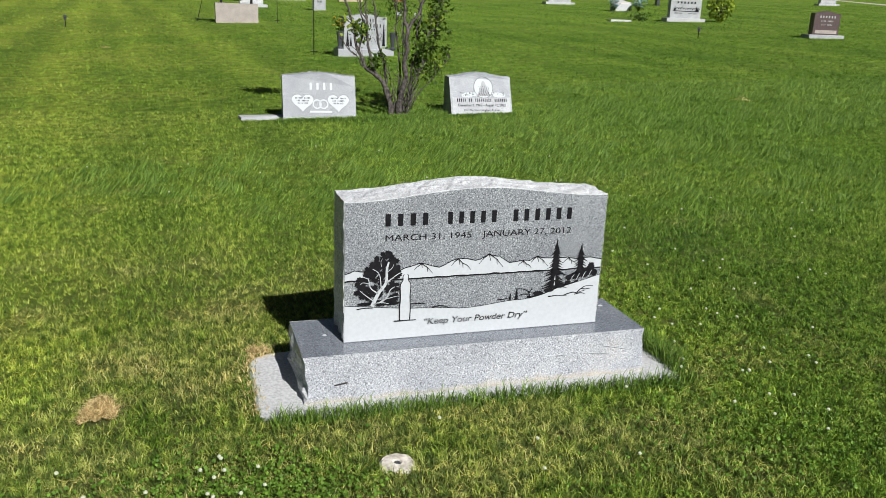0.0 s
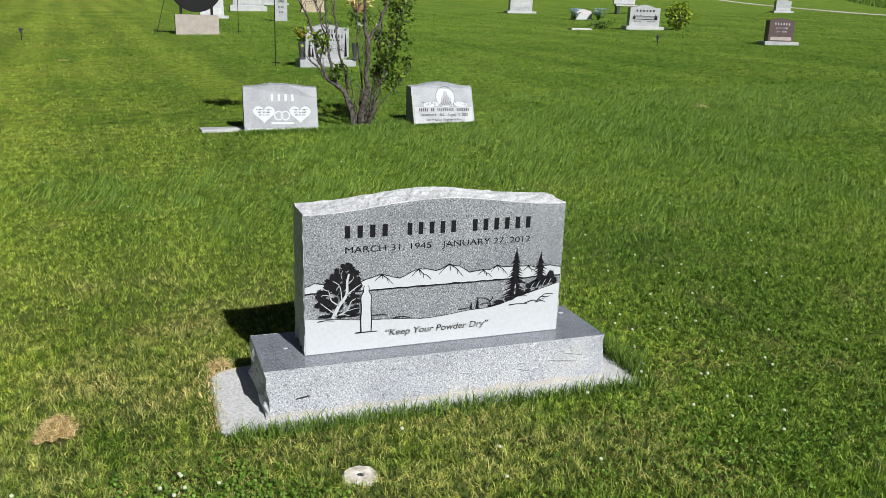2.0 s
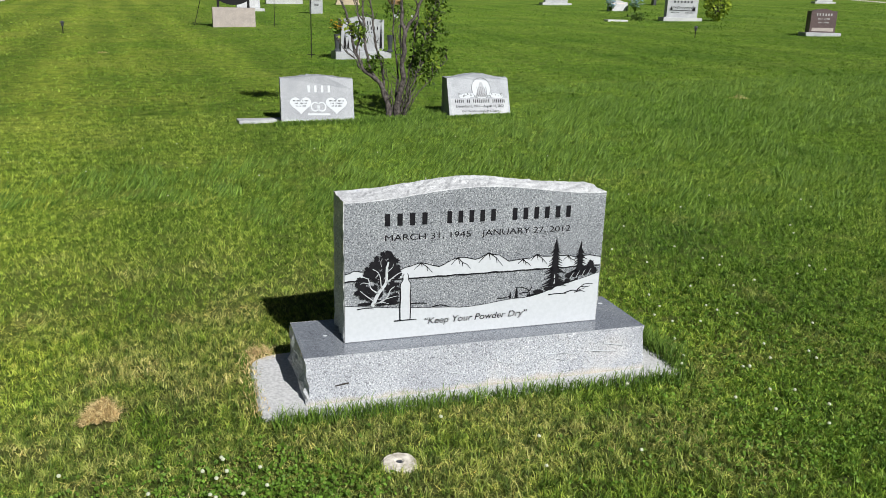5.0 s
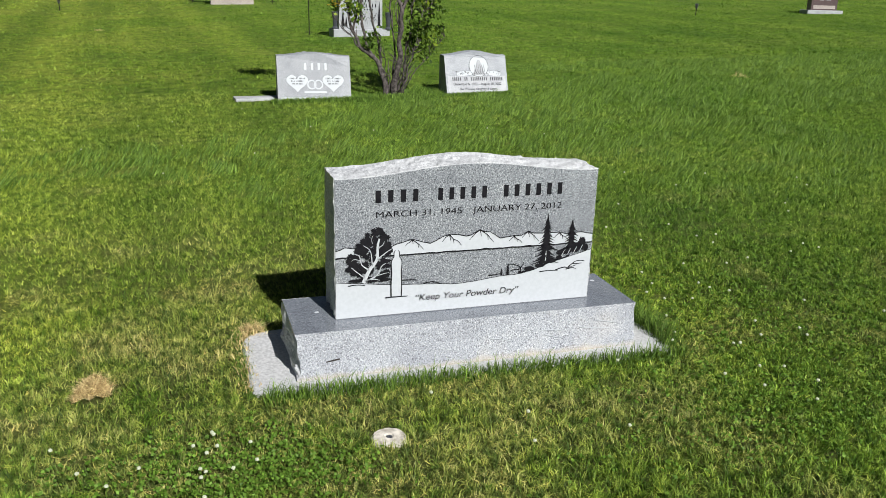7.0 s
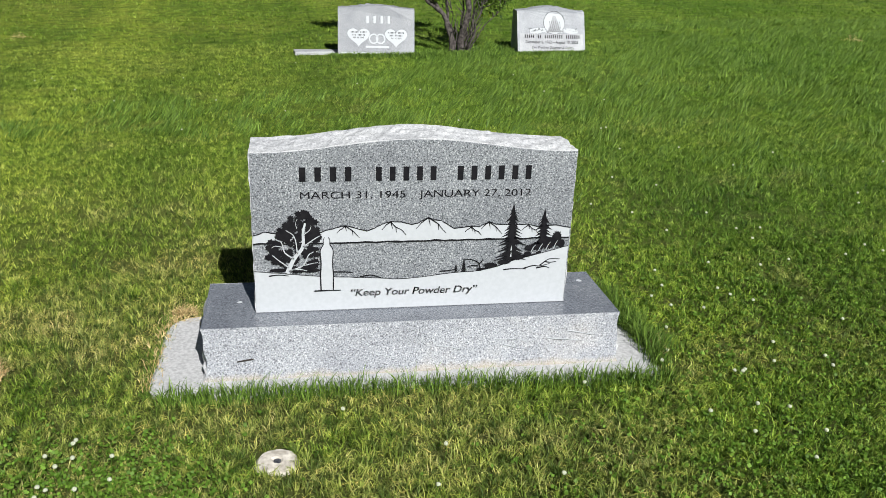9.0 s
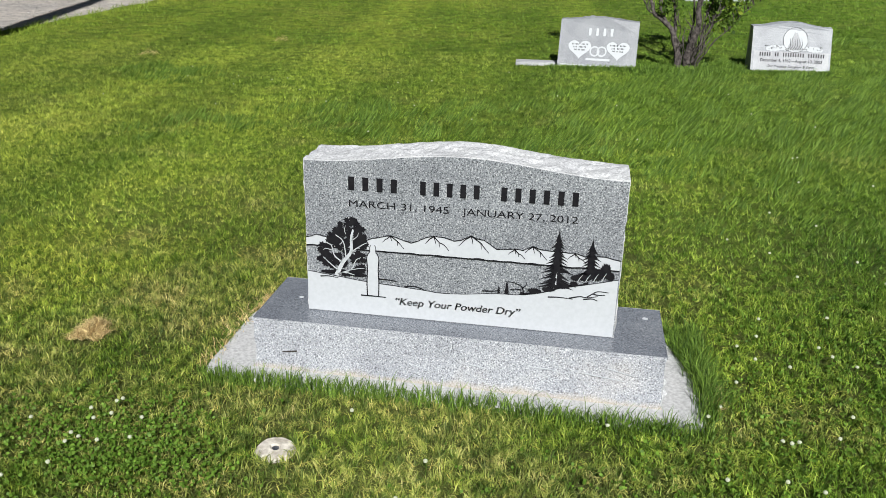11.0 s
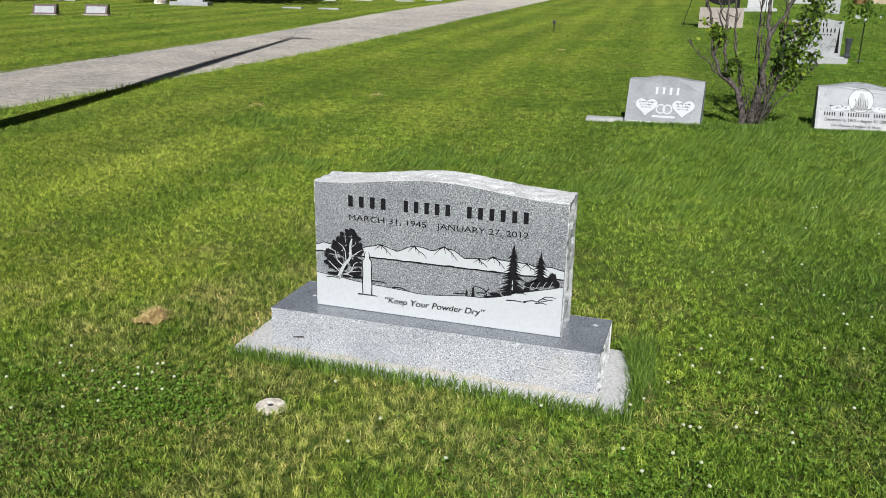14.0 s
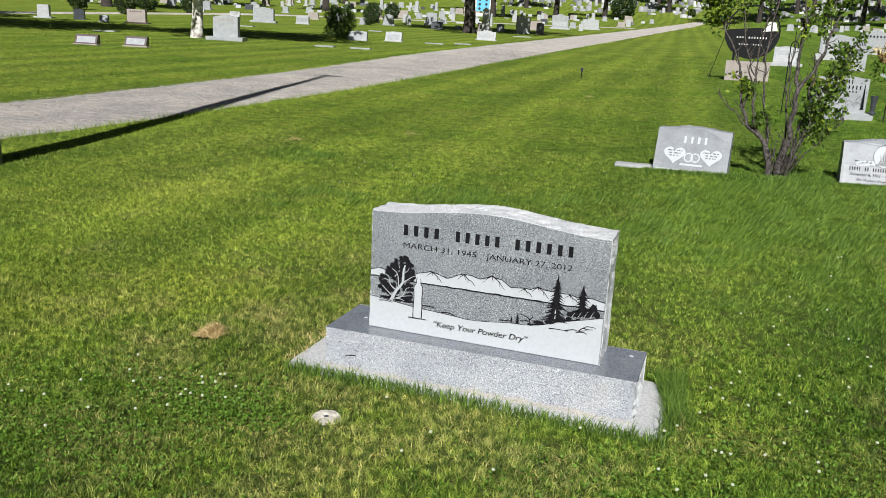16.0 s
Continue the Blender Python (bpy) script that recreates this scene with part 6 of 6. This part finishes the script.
def lawn():
    rng = np.random.default_rng(1)

    def scatter(x0, x1, y0, y1, density):
        n = int((x1 - x0) * (y1 - y0) * density)
        x, y = rng.uniform(x0, x1, n), rng.uniform(y0, y1, n)
        k = in_view(x, y, rng.exponential(0.45, n)) & clear(x, y)
        return x[k], y[k]

    # tufts: how many to the square metre, blades in each, spread, height and width of a blade
    for name, box_, dens, per, spread, hgt, wid, fine in (
        ("front_grass", (-2.0, 3.2, 0.9, 2.3), 3300, 11, 0.010, 0.022, 0.0026, True),
        ("near_grass", (-2.8, 3.9, 2.3, 3.2), 2800, 10, 0.011, 0.021, 0.0029, True),
        ("middle_grass", (-5.2, 6.6, 3.2, 5.5), 1550, 9, 0.013, 0.019, 0.0039, False),
        ("open_grass", (-9.2, 10.4, 5.5, 9.0), 900, 6, 0.016, 0.021, 0.0058, False),
        ("back_grass", (-22, 24, 9.0, 21.0), 115, 5, 0.038, 0.025, 0.013, False),
        ("far_grass", (-44, 48, 21.0, 44.0), 18, 3, 0.09, 0.030, 0.036, False),
    ):
        cx, cy = scatter(*box_, dens)
        m = len(cx)
        f = field_noise(cx, cy, 1.9, 0.4) + 0.6 * field_noise(cx, cy, 6.5, 2.0)
        tall = np.clip(1.0 + 0.20 * f, 0.6, 1.5) * rng.uniform(0.62, 1.38, m)
        a, q = rng.uniform(0, 2 * np.pi, (m, per)), np.abs(rng.normal(0, 1, (m, per)))
        x, y = (cx[:, None] + spread * q * np.cos(a)).ravel(), (cy[:, None] + spread * q * np.sin(a)).ravel()
        az = (a + rng.normal(0, 0.7, (m, per))).ravel()
        lean = np.clip(0.42 + 0.42 * q + rng.normal(0, 0.22, (m, per)), 0.05, 1.7).ravel()
        h = (hgt * tall[:, None] * rng.uniform(0.55, 1.25, (m, per))).ravel()
        k = clear(x, y)
        x, y, az, lean, h = x[k], y[k], az[k], lean[k], h[k]
        ob = blades(name, x, y, ground_z(x, y) - 0.004, h, wid * rng.uniform(0.6, 1.35, len(x)), lean, M_BLADE if box_[2] < 5 else (M_FARSWARD if box_[2] > 8 else M_SWARD), rng, not fine, az)
        tagged(ob, "dense mown lawn grass with dry yellow blades", "grass", kind="stuff")

    # the rest of the lawn round the walk
    n = 130000
    x, y = rng.uniform(-14, 15, n), rng.uniform(-13, 9, n)
    k = ~in_view(x, y, rng.uniform(-0.6, 0.2, n)) & clear(x, y) & ~((x < -5.45) & (x > -8.3))
    x, y = x[k], y[k]
    n = len(x)
    ob = blades("outer_grass", x, y, ground_z(x, y) - 0.004, rng.uniform(0.02, 0.05, n), rng.uniform(0.006, 0.012, n), rng.uniform(0.1, 1.0, n), M_SWARD, rng, True)
    tagged(ob, "mown lawn grass round the path of the viewer", "grass", kind="stuff")
    # thinner turf under the walk
    n = 150000
    x, y = rng.normal(0.9, 2.6, n), rng.normal(0.6, 1.9, n)
    k = ~in_view(x, y, rng.uniform(-0.3, 0.3, n)) & clear(x, y) & (x > -5.3)
    x, y = x[k], y[k]
    n = len(x)
    ob = blades("path_grass", x, y, ground_z(x, y) - 0.004, rng.uniform(0.012, 0.026, n), rng.uniform(0.004, 0.008, n), rng.uniform(0.3, 1.4, n), M_BLADE, rng, True)
    tagged(ob, "mown lawn grass under the walk", "grass", kind="stuff")
    # short lying clippings between the blades
    x, y = scatter(-2.5, 3.9, 1.0, 3.4, 7000)
    n = len(x)
    ob = blades("clippings", x, y, ground_z(x, y) + rng.uniform(0.003, 0.014, n), rng.uniform(0.003, 0.010, n), rng.uniform(0.0018, 0.0032, n), rng.uniform(2.0, 5.0, n), M_THATCH, rng, True)
    tagged(ob, "dry and green clippings between the grass blades", "grass", kind="stuff")
    # longer blades that the mower missed along the slab
    n = 7000
    side = rng.integers(0, 10, n)
    x = np.where(side < 6, rng.uniform(0.2, 1.64, n), np.where(side < 8, 1.638 + rng.normal(0, 0.016, n), 0.170 + rng.normal(0, 0.014, n)))
    y = np.where(side < 6, 2.275 - 0.038 * np.clip((x - 0.905) / 0.73, 0, 1) + rng.normal(0, 0.014, n), rng.uniform(2.3, 2.82, n))
    ob = blades("edge_grass", x, y, ground_z(x, y), (0.024 + 0.062 * rng.uniform(0, 1, n) ** 2.4) * np.where(side >= 8, 0.4, np.where(side >= 6, 1.3, 1.0)), rng.uniform(0.002, 0.0035, n), rng.uniform(0.1, 0.9, n), M_TUFT, rng)
    tagged(ob, "longer uncut grass along the concrete slab", "grass", kind="stuff")
    # dry fringe along the end of the slab
    n = 260
    y = 2.83 - 0.5 * rng.uniform(0, 1, n) ** 1.6
    x = 0.168 + rng.normal(0, 0.016, n) + np.clip(y - 2.70, 0, 0.2) * 0.25
    ob = blades("dry_fringe", x, y, ground_z(x, y) + 0.012, rng.uniform(0.014, 0.034, n), rng.uniform(0.0016, 0.003, n), rng.uniform(0.3, 1.5, n), M_STRAW, rng)
    tagged(ob, "dry straw-coloured fringe along the concrete slab", "dead grass", kind="stuff")
    # rank grass that hangs over the back corner of the slab
    n = 1500
    y = rng.uniform(2.40, 2.84, n)
    x = 1.655 - np.clip(y - 2.40, 0, 0.44) * 0.26 + np.abs(rng.normal(0, 0.03, n))
    ob = blades("corner_grass", x, y, ground_z(x, y), rng.uniform(0.03, 0.075, n), rng.uniform(0.002, 0.004, n), rng.uniform(0.2, 1.1, n), M_TUFT, rng)
    tagged(ob, "rank grass over the corner of the concrete slab", "grass", kind="stuff")
    # uncut verge along the lane
    n = 15000
    y = rng.uniform(4.0, 60, n)
    side = rng.random(n) < 0.7
    x = np.where(side, -5.42 + rng.normal(0, 0.10, n) - np.clip((y - 14) / 40, 0, 1) * 1.75, -8.45 - np.clip((y - 8) / 40, 0, 1) * 3.3 + rng.normal(0, 0.1, n))
    ob = blades("verge_grass", x, y, ground_z(x, y), rng.uniform(0.025, 0.085, n), rng.uniform(0.006, 0.014, n), rng.uniform(0.2, 0.9, n), M_FARSWARD, rng, True)
    tagged(ob, "uncut grass verge along the gravel lane", "grass", kind="stuff")
    # rank tufts, each combed one way
    cx, cy = rng.uniform(-3.5, 10.0, 4600), rng.uniform(3.8, 10.5, 4600)
    k = in_view(cx, cy) & (field_noise(cx, cy, 0.9, 1.2) + 0.22 * np.clip(cx, -2, 5) > 0.40)
    cx, cy = cx[k], cy[k]
    m, per = len(cx), 34
    x, y = (np.repeat(cx, per) + rng.normal(0, 0.042, m * per)), (np.repeat(cy, per) + rng.normal(0, 0.042, m * per))
    az = np.repeat(rng.normal(0.2, 0.6, m), per) + rng.normal(0, 0.4, m * per)
    h = np.repeat(rng.uniform(0.030, 0.075, m) * np.clip(cy / 6, 0.6, 1.0), per) * rng.uniform(0.6, 1.25, m * per)
    ob = blades("grass_tufts", x, y, ground_z(x, y) - 0.003, h, rng.uniform(0.004, 0.0085, m * per), rng.uniform(0.3, 1.2, m * per), M_TUFT, rng, True, az)
    tagged(ob, "taller deep green tufts in the lawn", "grass", kind="stuff")
    # grass round the foot of the two markers and the shrub
    n = 2600
    x = np.concatenate([rng.uniform(0.9, 1.8, n), rng.uniform(2.6, 3.4, n), rng.normal(2.17, 0.15, n)])
    y = np.concatenate([rng.normal(8.13, 0.03, n), rng.normal(8.19, 0.03, n), rng.normal(8.2, 0.12, n)])
    ob = blades("foot_grass", x, y, ground_z(x, y), np.where((x > 2.55) & (y < 8.6), 0.6, 1.0) * rng.uniform(0.025, 0.066, 3 * n), rng.uniform(0.003, 0.006, 3 * n), rng.uniform(0.2, 0.9, 3 * n), M_TUFT, rng)
    tagged(ob, "uncut grass at the foot of the markers", "grass", kind="stuff")


lawn()


def straw_tuft(x, y, r, count, seed, label):
    rng = np.random.default_rng(seed)
    a, q = rng.uniform(0, 2 * np.pi, count), np.sqrt(rng.uniform(0, 1, count)) * r
    q = q * (1 + 0.28 * np.sin(3 * a + seed) + 0.16 * np.sin(7 * a))
    px, py = x + q * np.cos(a) * 0.95, y + q * np.sin(a) * 1.15
    z = ground_z(px, py) + rng.uniform(0.0, 0.055, count) * np.clip(1 - (q / r) ** 2, 0, 1) * (0.6 + 0.5 * np.sin(a * 3 + px * 90)) + 0.008
    ob = blades("dead_grass_tuft", px, py, z, rng.uniform(0.007, 0.024, count), rng.uniform(0.0013, 0.0022, count), rng.uniform(0.5, 2.6, count), M_STRAW, rng)
    tagged(ob, label, "dead grass", kind="stuff")


straw_tuft(-0.30, 2.495, 0.052, 2400, 3, "matted clump of dry straw-coloured grass in the lawn")
straw_tuft(0.215, 2.80, 0.05, 420, 4, "dry clippings beside the concrete slab")
straw_tuft(1.66, 2.42, 0.03, 160, 5, "dry clippings beside the concrete slab")
for i, (sx, sy) in enumerate(((-2.2, 9.6), (-3.15, 8.3), (-1.2, 17.0), (3.6, 9.4), (6.6, 8.7))):
    straw_tuft(sx, sy, 0.10, 260, 20 + i, "pale patch of dry clippings on the lawn")


def clover():
    rng = np.random.default_rng(6)
    spots = ((0.05, 1.95, 0.17, 900), (0.22, 1.85, 0.12, 500), (-0.4, 2.0, 0.15, 90), (1.8, 2.3, 0.2, 150), (2.0, 2.7, 0.3, 260), (2.4, 3.1, 0.4, 260), (-0.1, 1.5, 0.25, 800), (-0.5, 1.6, 0.25, 600), (-0.75, 1.95, 0.2, 250), (1.75, 1.7, 0.22, 420), (1.7, 1.85, 0.3, 420), (2.15, 2.15, 0.3, 420), (1.3, 1.7, 0.25, 160), (2.6, 2.5, 0.4, 300))
    cs = []
    for x, y, s, n in spots:
        px, py = rng.normal(x, s, n), rng.normal(y, s * 0.6, n)
        ok = clear(px, py) & (np.hypot(px - 0.517, py - 1.988) > 0.08)
        px, py = px[ok], py[ok]
        c = np.stack([px, py, ground_z(px, py) + rng.uniform(0.015, 0.034, len(px))], 1)
        for k in range(3):
            a = rng.uniform(0, 6.28, len(px))
            cs.append(c + np.stack([np.cos(a), np.sin(a), 0 * a], 1) * 0.006)
    ob = leaves("clover_patch", np.concatenate(cs), 0.0095, M_CLOVER, None, rng, 0.95)
    tagged(ob, "small round clover leaves in the lawn", "clover", kind="stuff")
    bm = bmesh.new()
    bmesh.ops.create_icosphere(bm, subdivisions=2, radius=0.0058)
    for v in bm.verts:
        v.co *= 1 + 0.28 * noise.noise(v.co * 900)
        v.co.z = v.co.z * 0.8 + 0.05
    head = part("clover_head", bm, M_PETAL)
    head.parent = None
    bm = bmesh.new()
    tube(bm, [(0, 0, 0), (0.002, 0.001, 0.03), (0, 0, 0.046)], [0.0012, 0.001, 0.001], 4)
    stalk = part("stalk", bm, M_CLOVER)
    first = thing("clover_flower", 0.02, 1.98, gz(0.02, 1.98), 0, "white clover flower in the lawn", "flower", "clover flowers in the lawn")
    head.parent = stalk.parent = first
    for x, y, s, n in ((0.03, 1.95, 0.16, 12), (-0.3, 1.95, 0.2, 4), (-0.4, 1.65, 0.25, 6), (2.1, 2.0, 0.3, 8), (1.75, 2.2, 0.15, 5), (2.0, 2.6, 0.3, 14), (2.5, 3.2, 0.45, 16), (3.2, 4.2, 0.7, 12), (0.6, 1.8, 0.3, 3), (1.2, 1.8, 0.3, 3), (-1.0, 6.5, 1.2, 14), (1.0, 6.0, 1.0, 8)):
        for _ in range(n):
            px, py = rng.normal(x, s), rng.normal(y, s * 0.6)
            if py < 1.45 or not bool(clear(np.array(px), np.array(py))):
                continue
            copy_thing(first, pose(px, py, gz(px, py) + rng.uniform(-0.015, 0.004), rng.uniform(-12, 12), rng.uniform(-12, 12), rng.uniform(0, 360)))


clover()
